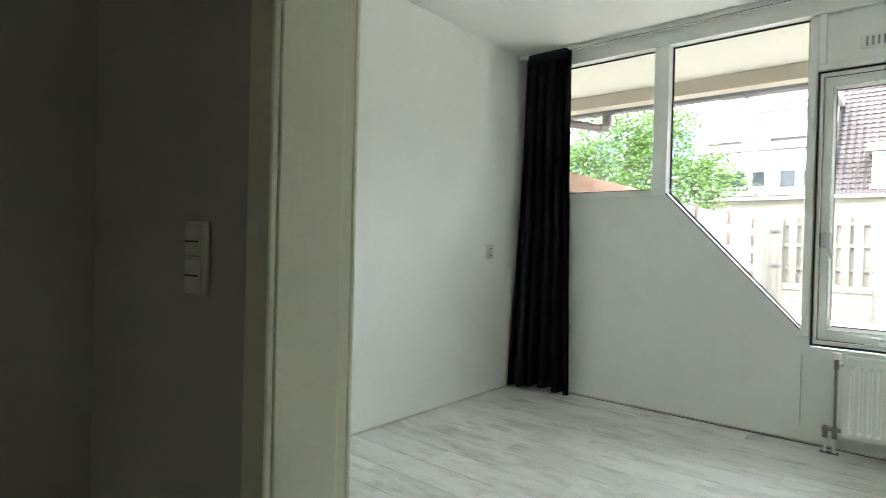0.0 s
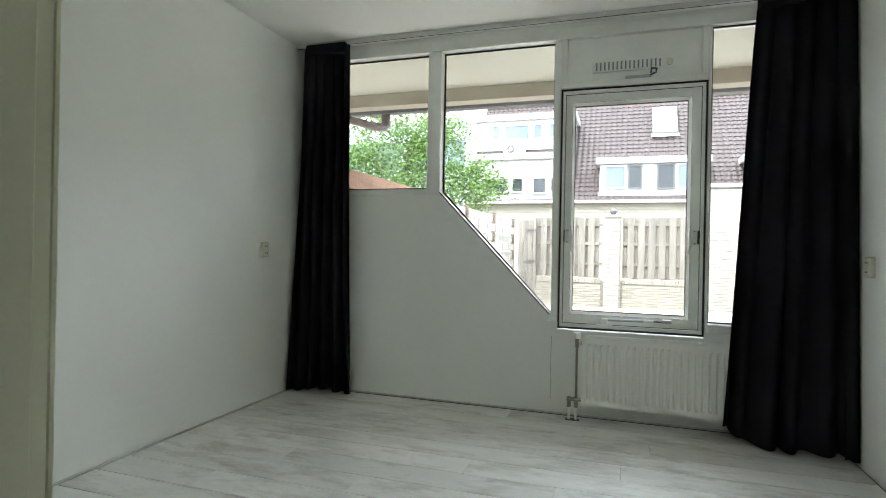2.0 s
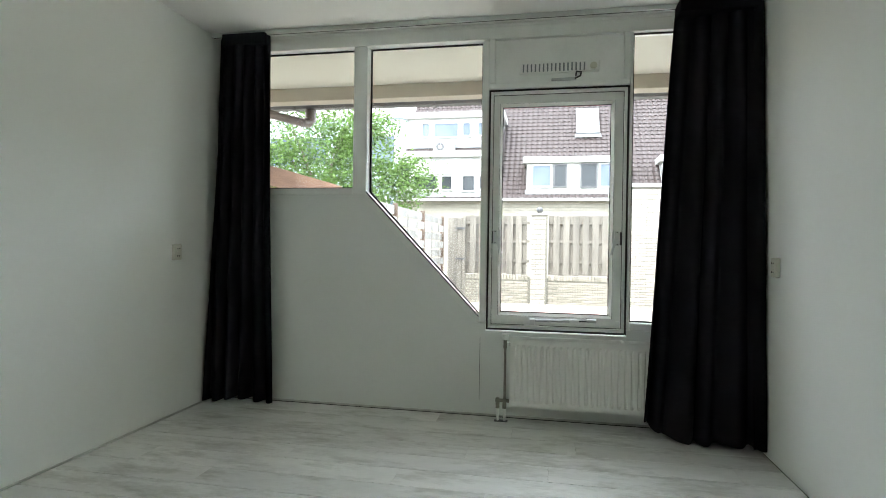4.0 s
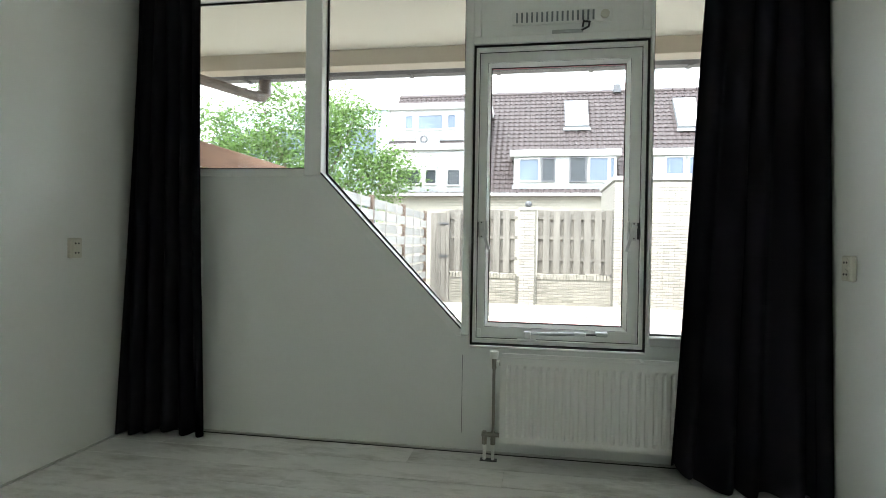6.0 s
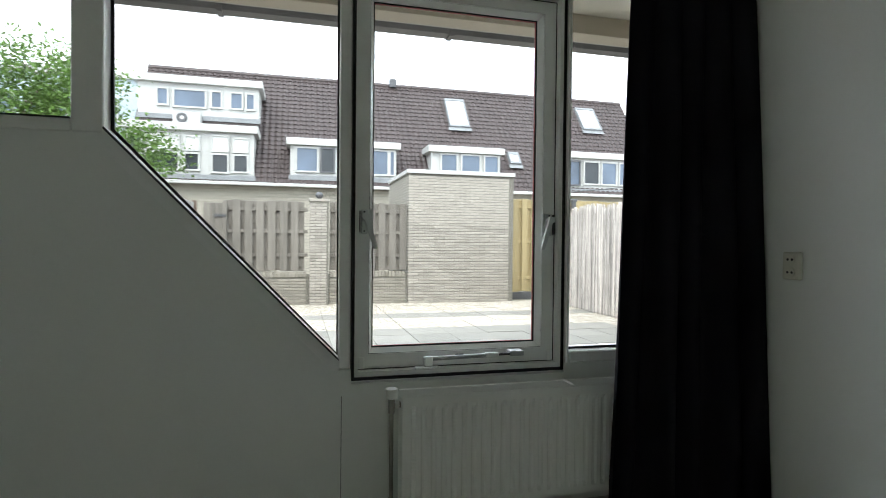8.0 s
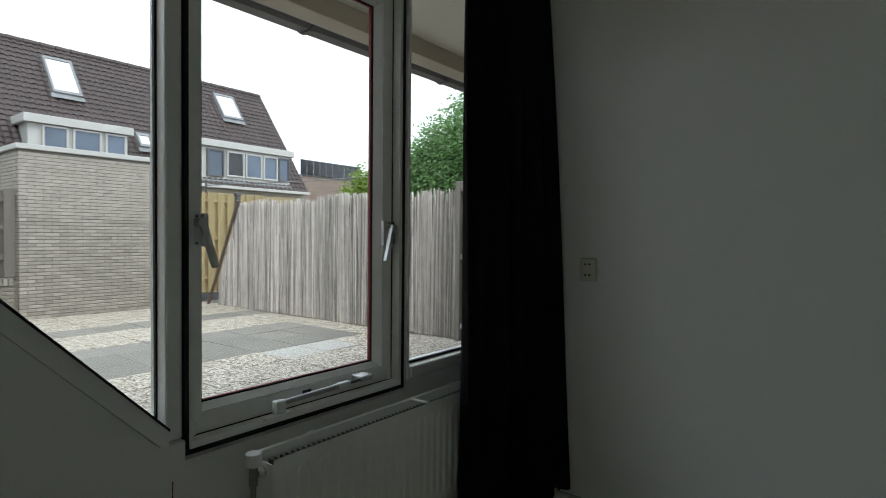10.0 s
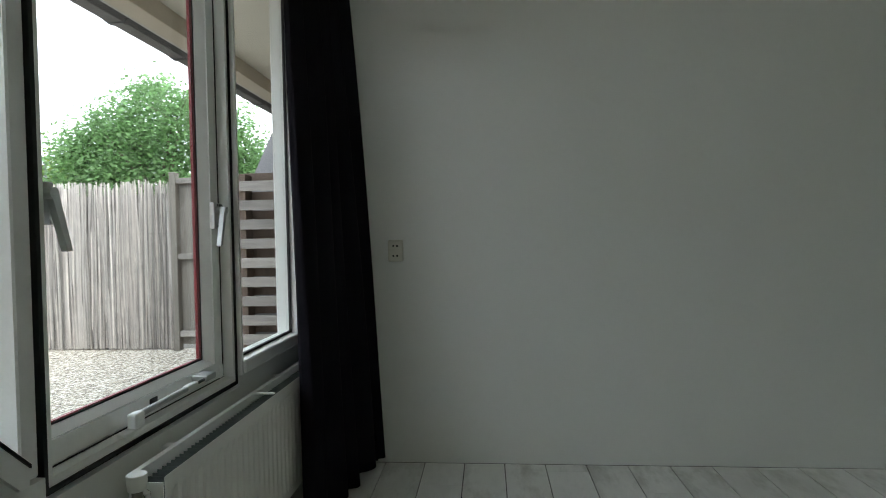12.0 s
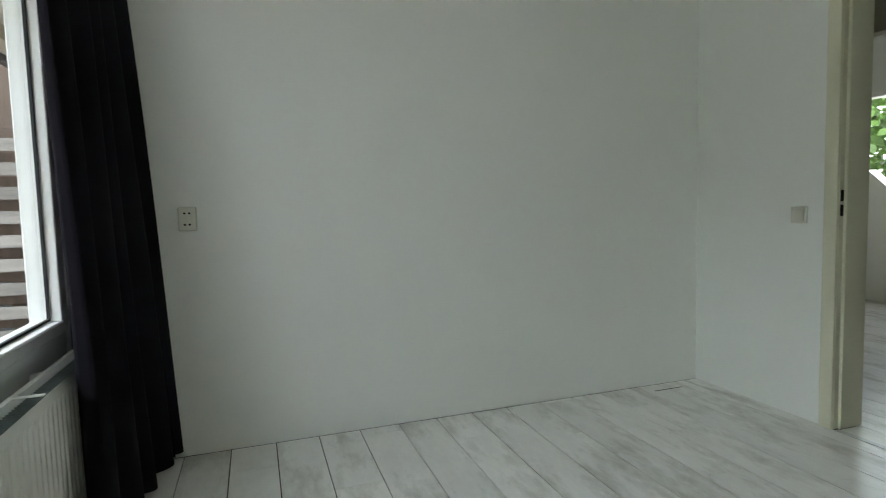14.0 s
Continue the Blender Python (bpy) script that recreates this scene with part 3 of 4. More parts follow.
tagged(part("convector_core", fins, M_RADDARK, rad), "grey steel convector fins", kind="stuff")
part("top_rail", solid(RX0 + 0.003, RX1 - 0.003, -0.0725, -0.0555, RZ1 - 0.0035, RZ1 + 0.001, bevel=0.001), M_RAD, rad)
for x in (0.86,):
    part("clip", solid(x - 0.008, x + 0.008, -0.148, -0.056, RZ1 - 0.002, RZ1 + 0.003, bevel=0.001), M_RAD, rad)
part("wall_bracket", solid(0.4, 0.43, -0.055, 0.0, 0.2, RZ1 - 0.02), M_RAD, rad)
part("wall_bracket", solid(1.2, 1.23, -0.055, 0.0, 0.2, RZ1 - 0.02), M_RAD, rad)
vx, vy = 0.134, -0.104
knob = bmesh.new()
rod(knob, (vx, vy, 0.53), (vx, vy, 0.568), 0.021, 20, 0.0235)
bmesh.ops.bevel(knob, geom=knob.edges[:], offset=0.002, segments=1, affect="EDGES")
valve = part("valve", rod(rod(bmesh.new(), (vx, vy, 0.475), (vx, vy, 0.53), 0.012), (vx - 0.005, vy, 0.505), (RX0 + 0.012, vy, 0.505), 0.0115), M_CHROME, rad, "chromed radiator valve")
part("knob", knob, M_RAD, valve, "white plastic control knob")
part("nut", rod(bmesh.new(), (vx + 0.012, vy, 0.505), (vx + 0.028, vy, 0.505), 0.016, 6), M_RAD, valve)
riser = part("riser_pipe", pipe([(vx, vy, 0.135), (vx, vy, 0.475)], 0.008), M_CHROME, rad, "thin chromed riser pipe")
lower = part("lower_valve", rod(bmesh.new(), (0.075, vy, 0.135), (RX0 + 0.01, vy, 0.135), 0.012), M_CHROME, rad, "chromed lower valve block")
for x in (0.09, vx):
    part("nut", rod(bmesh.new(), (x, vy, 0.085), (x, vy, 0.125), 0.0145, 6), M_CHROME, lower)
    part("cap", rod(bmesh.new(), (x, vy, 0.125), (x, vy, 0.152), 0.011, 12), M_CHROME, lower)
    part("feed_pipe", rod(bmesh.new(), (x, vy, 0.0), (x, vy, 0.09), 0.0085), M_RAD, lower)
part("floor_rosette", solid(0.068, 0.156, vy - 0.02, vy + 0.02, 0.0004, 0.005, bevel=0.002), M_DARKSTEEL, lower)

# ==== outside ====
GZ = -0.05
M_GROUND = mat("garden_soil", (0.2, 0.18, 0.14), 0.95, var=0.3, scale=3, fine=40, bump=0.01)
def aggregate_mat():
    m = mat("exposed_aggregate_tile", (0.34, 0.31, 0.265), 0.85, var=0.3, scale=6, fine=40, rnd=0.08)
    n, l = m.node_tree.nodes, m.node_tree.links
    b = n["Principled BSDF"]
    tc = n.new("ShaderNodeTexCoord")
    info = n.new("ShaderNodeObjectInfo")
    shift = n.new("ShaderNodeVectorMath")
    l.new(tc.outputs["Object"], shift.inputs[0])
    l.new(info.outputs["Location"], shift.inputs[1])
    vo = n.new("ShaderNodeTexVoronoi")
    vo.inputs["Scale"].default_value = 55.0
    l.new(shift.outputs[0], vo.inputs["Vector"])
    bw = n.new("ShaderNodeSeparateColor")
    l.new(vo.outputs["Color"], bw.inputs[0])
    ramp = n.new("ShaderNodeValToRGB")
    ramp.color_ramp.elements[0].color = (0.13, 0.115, 0.09, 1)
    ramp.color_ramp.elements[1].color = (0.68, 0.64, 0.58, 1)
    e = ramp.color_ramp.elements.new(0.5)
    e.color = (0.4, 0.35, 0.28, 1)
    l.new(bw.outputs[0], ramp.inputs[0])
    l.new(ramp.outputs[0], b.inputs["Base Color"])
    bp = n.new("ShaderNodeBump")
    bp.invert = True
    bp.inputs["Distance"].default_value = 0.008
    l.new(vo.outputs["Distance"], bp.inputs["Height"])
    l.new(bp.outputs["Normal"], b.inputs["Normal"])
    return m


M_AGG = aggregate_mat()
M_WHITETILE = mat("pale_washed_tile", (0.42, 0.41, 0.385), 0.85, var=0.5, scale=40, fine=120, bump=0.003)
M_TILE = mat("grey_concrete_tile", (0.215, 0.205, 0.185), 0.85, var=0.1, scale=3, fine=80, bump=0.001, rnd=0.12, dirt=(0.16, 0.16, 0.13), dirt_amt=0.4)
M_BRICK = mat("cream_brick", (0.31, 0.285, 0.25), 0.85, var=0.15, scale=8, fine=80, bump=0.002, rnd=0.16)
M_BRICK_OLD = mat("weathered_cream_brick", (0.25, 0.23, 0.195), 0.88, var=0.2, scale=6, fine=80, bump=0.002, rnd=0.2, dirt=(0.16, 0.15, 0.11), dirt_scale=3, dirt_amt=0.5)
M_MORTAR = mat("grey_mortar", (0.16, 0.15, 0.13), 0.95, var=0.15, scale=10, fine=90, bump=0.001)
M_GREYWOOD = mat("weathered_grey_wood", (0.165, 0.15, 0.13), 0.85, var=0.25, scale=2, fine=12, bump=0.001, stretch=(9, 9, 0.7), rnd=0.15)
M_GREYSLAT = mat("weathered_grey_slat_wood", (0.25, 0.23, 0.21), 0.85, var=0.3, scale=2, fine=12, bump=0.001, stretch=(9, 0.7, 9), rnd=0.15)
M_BLEACHED = mat("bleached_slat_wood", (0.29, 0.28, 0.265), 0.85, var=0.2, scale=2, fine=12, bump=0.001, stretch=(9, 0.7, 9), rnd=0.12)
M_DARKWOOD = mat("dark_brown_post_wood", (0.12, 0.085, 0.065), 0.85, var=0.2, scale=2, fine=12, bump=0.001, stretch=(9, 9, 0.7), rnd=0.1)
M_BROWNWOOD = mat("warm_brown_wood", (0.24, 0.13, 0.08), 0.8, var=0.25, scale=2, fine=12, bump=0.001, stretch=(9, 0.7, 9), rnd=0.1)
M_NEWWOOD = mat("fresh_yellow_pine", (0.34, 0.27, 0.14), 0.75, var=0.15, scale=2, fine=12, bump=0.001, stretch=(9, 9, 0.7), rnd=0.1)
M_REED = island_mat("dry_reed", (0.5, 0.465, 0.435), 0.62, 0.9)
M_ROOF = mat("brown_roof_tile", (0.052, 0.038, 0.037), 0.6, var=0.15, scale=2, fine=30, bump=0.002)
M_WHITE = mat("white_outside_paint", (0.43, 0.43, 0.42), 0.5, var=0.06, scale=3)
# uneven blue base colour stands in for the sky mirrored in these panes
M_PANEBLUE = mat("painted_reflection_pane", (0.09, 0.12, 0.17), 0.12, var=0.35, scale=0.9, fine=3, spec=0.5)
M_PANEDARK = mat("dark_house_pane", (0.03, 0.035, 0.04), 0.12, var=0.4, scale=1.2, fine=4, spec=0.4)
M_LEAD = mat("grey_lead", (0.2, 0.21, 0.22), 0.6, var=0.15, scale=4)
M_LEADLIGHT = mat("light_grey_sheet", (0.2, 0.195, 0.2), 0.6, var=0.1, scale=3)
M_SOFFIT = mat("cream_soffit_board", (0.7, 0.68, 0.6), 0.7, var=0.04, scale=2, fine=60, bump=0.0005, dirt=(0.45, 0.42, 0.35), dirt_scale=2, dirt_amt=0.25)
M_FASCIA = mat("beige_fascia_board", (0.5, 0.45, 0.37), 0.7, var=0.06, scale=3, dirt=(0.35, 0.31, 0.25), dirt_amt=0.4)
M_GUTTER = mat("grey_zinc_gutter", (0.13, 0.128, 0.13), 0.5, 0.3, var=0.2, scale=4)
M_PIPE = mat("brown_grey_pipe", (0.2, 0.165, 0.15), 0.45, var=0.15, scale=4)
M_LEAF_L = island_mat("light_green_leaf", (0.1, 0.175, 0.04), 0.45, 0.55, 0.35)
M_LEAF_R = island_mat("deep_green_leaf", (0.17, 0.3, 0.12), 0.4, 0.6, 0.5)
M_LEAF_Y = island_mat("yellow_green_leaf", (0.2, 0.3, 0.05), 0.4, 0.5, 0.35)
M_BARK = mat("grey_brown_bark", (0.16, 0.13, 0.1), 0.9, var=0.3, scale=8, fine=40, bump=0.004)
M_BLACKPV = mat("black_solar_panel", (0.02, 0.022, 0.03), 0.25, var=0.3, scale=4)

tagged(part("ground", solid(-150, 150, 0.1, 300, GZ - 0.3, GZ - 0.04), M_GROUND), "bare ground around the garden and houses", "ground", kind="structure")
tagged(part("ground_behind", solid(-150, 150, -150, -6.83, GZ - 0.3, GZ - 0.04), M_GROUND), "bare ground behind the house", "ground", kind="structure")

# own house: overhang with fascia, gutter and downpipe
tagged(part("roof_overhang", solid(-3.2, 6.0, 0.105, 1.14, 2.55, 2.76), M_SOFFIT), "cream boarded underside of the roof overhang", "soffit", kind="structure")
tagged(part("fascia", solid(-3.2, 6.0, 1.0, 1.14, 2.43, 2.549, bevel=0.003), M_FASCIA), "beige painted beam under the roof edge", "fascia", kind="structure")
tagged(part("fascia_trim", solid(-3.2, 6.0, 1.1405, 1.165, 2.435, 2.53, bevel=0.002), M_WHITE), "thin white strip along the roof edge", "trim", kind="structure")
tagged(part("outer_wall_west", solid(-6, XL - T, -8, 0.1, GZ, 2.76), M_BRICK), "cream brick outside wall", "wall", kind="structure")
tagged(part("outer_wall_east", solid(XR + T, 6.0, -3.2, 0.1, GZ, 2.76), M_BRICK), "cream brick outside wall", "wall", kind="structure")
gut = thing("gutter", (1.4, 1.25, 2.41), "grey zinc roof gutter with hanging brackets", "gutter")
prof = [(1.17, 2.530), (1.17, 2.440), (1.2, 2.415), (1.29, 2.415), (1.32, 2.440), (1.32, 2.530), (1.31, 2.530), (1.31, 2.442), (1.285, 2.425), (1.205, 2.425), (1.18, 2.445), (1.18, 2.530)]
part("trough", prism(prof, -3.2, 6.0, "x"), M_GUTTER, gut)
for i in range(13):
    x = -2.7 + i * 0.68
    part("bracket", prism([(1.166, 2.530), (1.166, 2.430), (1.2, 2.405), (1.29, 2.405), (1.328, 2.435), (1.328, 2.540), (1.322, 2.540), (1.322, 2.440), (1.288, 2.413), (1.202, 2.413), (1.172, 2.435), (1.172, 2.530)], x, x + 0.03, "x"), M_GUTTER, gut)
dp = thing("downpipe", (-1.86, 1.25, 2.3), "grey plastic drain pipe slanting from the gutter to the house", "drain pipe")
part("outlet", rod(bmesh.new(), (-1.86, 1.25, 2.3), (-1.86, 1.25, 2.414), 0.05, 16), M_PIPE, dp)
part("elbow", pipe([(-1.86, 1.25, 2.32), (-1.87, 1.22, 2.28), (-1.9, 1.15, 2.27)], 0.043, 14), M_PIPE, dp)
part("slanted_pipe", pipe([(-1.9, 1.15, 2.27), (-2.3, 0.3, 2.3), (-2.32, 0.2, 2.24), (-2.32, 0.16, 0.0)], 0.038, 14), M_PIPE, dp)

# ---- garden paving ----
paving = tagged(part("pavement", solid(-1.85, 7.0, 0.1, 8.0, GZ - 0.05, GZ - 0.012), M_MORTAR), "garden paving of beige aggregate and grey concrete tiles", "pavement", kind="structure")
TS = 0.5
tile_bm = solid(0.003, TS - 0.003, 0.003, TS - 0.003, -0.012, 0.0)
bmesh.ops.bevel(tile_bm, geom=[e for e in tile_bm.edges if e.verts[0].co.z > -0.001 and e.verts[1].co.z > -0.001], offset=0.003, segments=1, affect="EDGES")
agg_me = mesh_of("aggregate_tile", tile_bm.copy(), M_AGG)
white_me = mesh_of("pale_tile", tile_bm.copy(), M_WHITETILE)
grey_me = mesh_of("concrete_tile", tile_bm, M_TILE)
rng = random.Random(5)
for i in range(13):
    for j in range(16):
        x, y = -1.84 + i * TS, 0.105 + j * TS - (0.0)
        if x > 4.6 or y > 7.95:
            continue
        c = y + 0.25
        grey = 3.6 < c < 5.2 and x < 3.9 or 6.05 < c < 6.8 or c < 0.4
        me = grey_me if grey else agg_me
        if 2.6 < x < 3.5 and 3.2 < c < 3.8:
            me = white_me
        part_data("paving_tile", me, paving, pose(x, y, GZ + rng.uniform(-0.003, 0.003), rng.uniform(-0.2, 0.2), rng.uniform(-0.2, 0.2), 0))


# ---- brickwork ----
def brick_mesh(material, length=0.19, height=0.042, depth=0.1):
    bm = solid(0, length, 0, depth, 0, height)
    bmesh.ops.bevel(bm, geom=[e for e in bm.edges if e.verts[0].co.y < 0.01 and e.verts[1].co.y < 0.01], offset=0.003, segments=1, affect="EDGES")
    return mesh_of("brick", bm, material)


BRICKS = {}


def lay_bricks(parent, material, x0, x1, z0, z1, y, single=300, turn=0.0, origin=(0, 0)):
    """A running bond that faces -y, or turned about an upright line at origin; past the single bricks one joined mesh."""
    key = material.name
    if key not in BRICKS:
        BRICKS[key] = [brick_mesh(material), brick_mesh(material, 0.09)]
    base = Matrix.Translation((*origin, 0)) @ Matrix.Rotation(radians(turn), 4, "Z") @ Matrix.Translation((-origin[0], -origin[1], 0))
    count, rest = 0, bmesh.new()
    row, z = 0, z0
    rng = random.Random(int(x0 * 100) + 7)
    while z + 0.042 <= z1 + 0.001:
        x = x0
        short = row % 2
        while x < x1 - 0.03:
            ln = 0.09 if short or x1 - x < 0.19 else 0.19
            short = False
            if x + ln > x1 + 0.005:
                break
            dy = rng.uniform(-0.002, 0.002)
            if count < single:
                part_data("brick", BRICKS[key][0 if ln > 0.15 else 1], parent, base @ pose(x, y + dy - 0.006, z))
            else:
                start = len(rest.verts)
                box(rest, x, x + ln, y + dy - 0.006, y + 0.05, z, z + 0.042)
                rest.verts.ensure_lookup_table()
                for v in rest.verts[start:]:
                    v.co = base @ v.co
            count += 1
            x += ln + 0.01
        z += 0.052
        row += 1
    if rest.verts:
        tagged(part("further_bricks", rest, material, parent), kind="stuff")
    else:
        rest.free()


WY = 8.0
# garden store of cream brick
store = thing("brick_outbuilding", (3.0, 9.0, GZ), "flat-roofed cream brick outbuilding behind the garden", "outbuilding")
part("core", solid(1.8, 3.88, WY + 0.02, 10.2, GZ - 0.04, 2.375), M_MORTAR, store)
part("roof_edge", solid(1.755, 3.9, WY - 0.025, 10.25, 2.375, 2.45, bevel=0.006), M_WHITE, store, "white roof trim")
lay_bricks(store, M_BRICK, 1.795, 3.88, GZ, 2.37, WY + 0.02, 300)
side_bricks = bmesh.new()
for r in range(46):
    for c in range(11):
        y = WY + 0.03 + c * 0.2 + (0.1 if r % 2 else 0)
        box(side_bricks, 1.792, 1.83, y, y + 0.19, GZ + r * 0.052, GZ + r * 0.052 + 0.042)
tagged(part("side_bricks", side_bricks, M_BRICK, store), kind="stuff")

# low wall, pillars and board fence
low = thing("garden_wall", (0, WY, GZ), "low weathered cream brick garden wall under the board fence", "garden wall")
part("core", solid(-1.75, 1.79, WY + 0.08, WY + 0.19, GZ - 0.04, 0.5), M_MORTAR, low)
lay_bricks(low, M_BRICK_OLD, 0.36, 1.79, GZ, 0.44, WY + 0.08, 90)
lay_bricks(low, M_BRICK_OLD, -1.75, -0.01, GZ, 0.44, WY + 0.08, 100)
roll_me = mesh_of("cap_brick", solid(0, 0.052, -0.02, 0.115, 0.0, 0.1, bevel=0.003), M_BRICK_OLD)
for x0, x1 in ((-1.75, -0.02), (0.36, 1.78)):
    x = x0
    while x + 0.055 < x1:
        part_data("cap_brick", roll_me, low, pose(x, WY + 0.08, 0.445))
        x += 0.063
pillar = thing("brick_pillar", (0.17, WY, GZ), "cream brick pillar with a dark ball on top", "pillar")
part("core", solid(0.01, 0.335, WY + 0.0, WY + 0.32, GZ - 0.04, 1.8), M_MORTAR, pillar)
lay_bricks(pillar, M_BRICK, 0.005, 0.34, GZ, 1.8, WY, 100)
part("cap", solid(-0.005, 0.35, WY - 0.015, WY + 0.335, 1.8, 1.85, bevel=0.006), M_BRICK, pillar)
ball = bmesh.new()
bmesh.ops.create_uvsphere(ball, u_segments=24, v_segments=14, radius=0.068, matrix=Matrix.Translation((0.17, WY + 0.16, 1.92)))
part("ball", ball, M_DARKSTEEL, pillar, "dark stone ball", smooth=True)


def board_fence(name, x0, x1, z0, z1, y, material, label, step=0.0985, bw=0.13, post=M_GREYWOOD):
    f = thing(name, ((x0 + x1) / 2, y, z0), label, "fence", "fences round the garden")
    n = int((x1 - x0) / step)
    me_b = mesh_of("board", solid(0, bw, 0, 0.018, 0, z1 - z0, bevel=0.003), material)
    rng = random.Random(int(x0 * 10) + 3)
    for i in range(n):
        front = i % 2
        part_data("board", me_b, f, pose(x0 + i * step, y - (0.03 if front else -0.03), z0 + rng.uniform(-0.012, 0.012), 0, rng.uniform(-0.4, 0.4), 0))
    for z in (z0 + 0.28, (z0 + z1) / 2 + 0.08, z1 - 0.15):
        part("rail", solid(x0, x1, y - 0.012, y + 0.028, z - 0.03, z + 0.03, bevel=0.003), post, f)
    return f


board_fence("board_fence", 0.36, 1.76, 0.56, 1.8, WY + 0.12, M_GREYWOOD, "weathered grey upright board fence panel on the low wall")
board_fence("board_fence", -1.4, -0.03, 0.56, 1.8, WY + 0.12, M_GREYWOOD, "weathered grey upright board fence panel beside the gate")
gate = thing("garden_gate", (-1.62, WY, GZ), "narrow weathered wooden garden gate with dark hinges", "gate")
for i in range(3):
    part("board", solid(-1.77 + i * 0.105, -1.67 + i * 0.105, WY + 0.05, WY + 0.07, GZ + 0.03, 1.74, bevel=0.003), M_GREYWOOD, gate)
part("post", solid(-1.455, -1.39, WY + 0.03, WY + 0.1, GZ, 1.78, bevel=0.004), M_GREYWOOD, gate)
for z in (0.85, 1.5):
    part("hinge", solid(-1.6, -1.4, WY + 0.02, WY + 0.03, z, z + 0.04), M_DARKSTEEL, gate)

pine = board_fence("pine_fence", 3.92, 7.0, 0.1, 1.98, WY + 0.4, M_NEWWOOD, "fresh yellow pine board fence", step=0.1, bw=0.13, post=M_NEWWOOD)
part("plinth_board", solid(3.92, 7.0, WY + 0.36, WY + 0.44, GZ, 0.095, bevel=0.003), M_DARKSTEEL, pine, "dark plinth board at the foot")
pole = tagged(part("leaning_pole", rod(bmesh.new(), (4.53, 7.86, GZ), (4.53, 6.93, 1.76), 0.028, 10), M_DARKWOOD), "weathered wooden pole leaning on the fence", "pole")
post = thing("fence_post", (4.95, 7.7, GZ), "grey square post with a cap behind the reed fence", "post")
part("shaft", solid(4.98, 5.06, 7.68, 7.76, GZ, 1.9, bevel=0.004), M_DARKSTEEL, post)
part("cap", solid(4.965, 5.075, 7.665, 7.775, 1.9, 1.96, bevel=0.01), M_DARKSTEEL, post)


# ---- reed screen ----
def reed_roll(y0, y1, x, label, seed):
    rng = random.Random(seed)
    r = thing("reed_screen", (x, (y0 + y1) / 2, GZ), label, "reed screen", "reed screens along the garden")
    bm = bmesh.new()
    y = y0
    height = 1.73 + rng.uniform(-0.045, 0.035)
    while y < y1:
        w = rng.uniform(0.0026, 0.0068)
        top = height + 0.03 * math.sin((y - y0) / (y1 - y0) * math.pi) + rng.uniform(-0.05, 0.035)
        d = rng.uniform(-0.016, 0.016) + 0.015 * math.sin(y * 3.1)
        top = min(top, 1.72 - (y - 6.95) * 1.9)
        lean, bend = rng.uniform(-0.045, 0.045), rng.uniform(-0.02, 0.02)
        a = [(y - w, x + d + 0.004), (y, x + d - 0.006), (y + w, x + d + 0.004)]
        lo = [bm.verts.new((q, p, GZ + rng.uniform(0, 0.03))) for p, q in a]
        cut = rng.uniform(0.3, 0.7)
        mid = [bm.verts.new((q + rng.uniform(-0.006, 0.006), p + lean * cut + bend, GZ + (top - GZ) * cut)) for p, q in a]
        hi = [bm.verts.new((q, p + lean, top)) for p, q in a]
        for lower, upper in ((lo, mid), (mid, hi)):
            for i in range(2):
                bm.faces.new((lower[i], lower[i + 1], upper[i + 1], upper[i]))
        y += w * 1.25
    tagged(part("reeds", bm, M_REED, r), kind="stuff")
    part("backing", solid(x + 0.03, x + 0.034, y0, min(y1, 7.0), GZ, 1.62), M_REED, r)
    for z in (0.3, 0.75, 1.2, 1.6) if y1 < 7 else ():
        part("wire", rod(bmesh.new(), (x + 0.004, y0, z), (x + 0.004, y1, z), 0.001, 5), M_DARKSTEEL, r)
    return r


edges = (2.42, 3.05, 3.95, 5.0, 5.85, 6.75, 7.6)
for k, (a, b) in enumerate(zip(edges, edges[1:])):
    reed_roll(a + 0.008, b - 0.008, 4.58 + 0.012 * (k % 2), "dry grey-brown reed screen tied to the fence", 40 + k)

# board panel and slatted fence beside the house
pan = thing("board_fence", (4.56, 1.95, GZ), "weathered grey board fence panel between square posts", "fence", "fences round the garden")
for y in (2.34, 1.68):
    part("post", solid(4.52, 4.6, y, y + 0.07, GZ, 1.84, bevel=0.004), M_GREYWOOD, pan)
for i in range(4):
    part("board", solid(4.585, 4.6, 1.755 + i * 0.146, 1.8995 + i * 0.146, GZ + 0.06, 1.78, bevel=0.002), M_GREYWOOD, pan)
for z in (0.1, 0.92, 1.72):
    part("rail", solid(4.53, 4.583, 1.752, 2.338, z, z + 0.06, bevel=0.003), M_GREYSLAT, pan)
sl = thing("slatted_fence", (4.56, 0.8, GZ), "weathered grey fence of horizontal slats", "fence", "fences round the garden")
for y in (1.58, 0.16):
    part("post", solid(4.52, 4.688, y, y + 0.07, GZ, 1.8, bevel=0.004), M_DARKWOOD, sl)
for i in range(9):
    z = 0.02 + i * 0.2
    part("slat", solid(4.5, 4.518, 0.14, 1.67, z, z + 0.105, bevel=0.003), M_GREYSLAT, sl)
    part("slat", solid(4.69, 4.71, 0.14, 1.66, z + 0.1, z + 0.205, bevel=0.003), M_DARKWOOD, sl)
nb = thing("wooden_lean_to", (5.3, 0.9, GZ), "brown boarded lean-to with a sloping grey roof behind the fence", "shed")
for i in range(8):
    y = 0.25 + i * 0.15
    top = min(2.85, 2.8 - (y + 0.147 - 1.32) * 2.07)
    part("board", solid(5.2, 5.22, y, y + 0.147, GZ, top, bevel=0.002), M_DARKWOOD, nb)
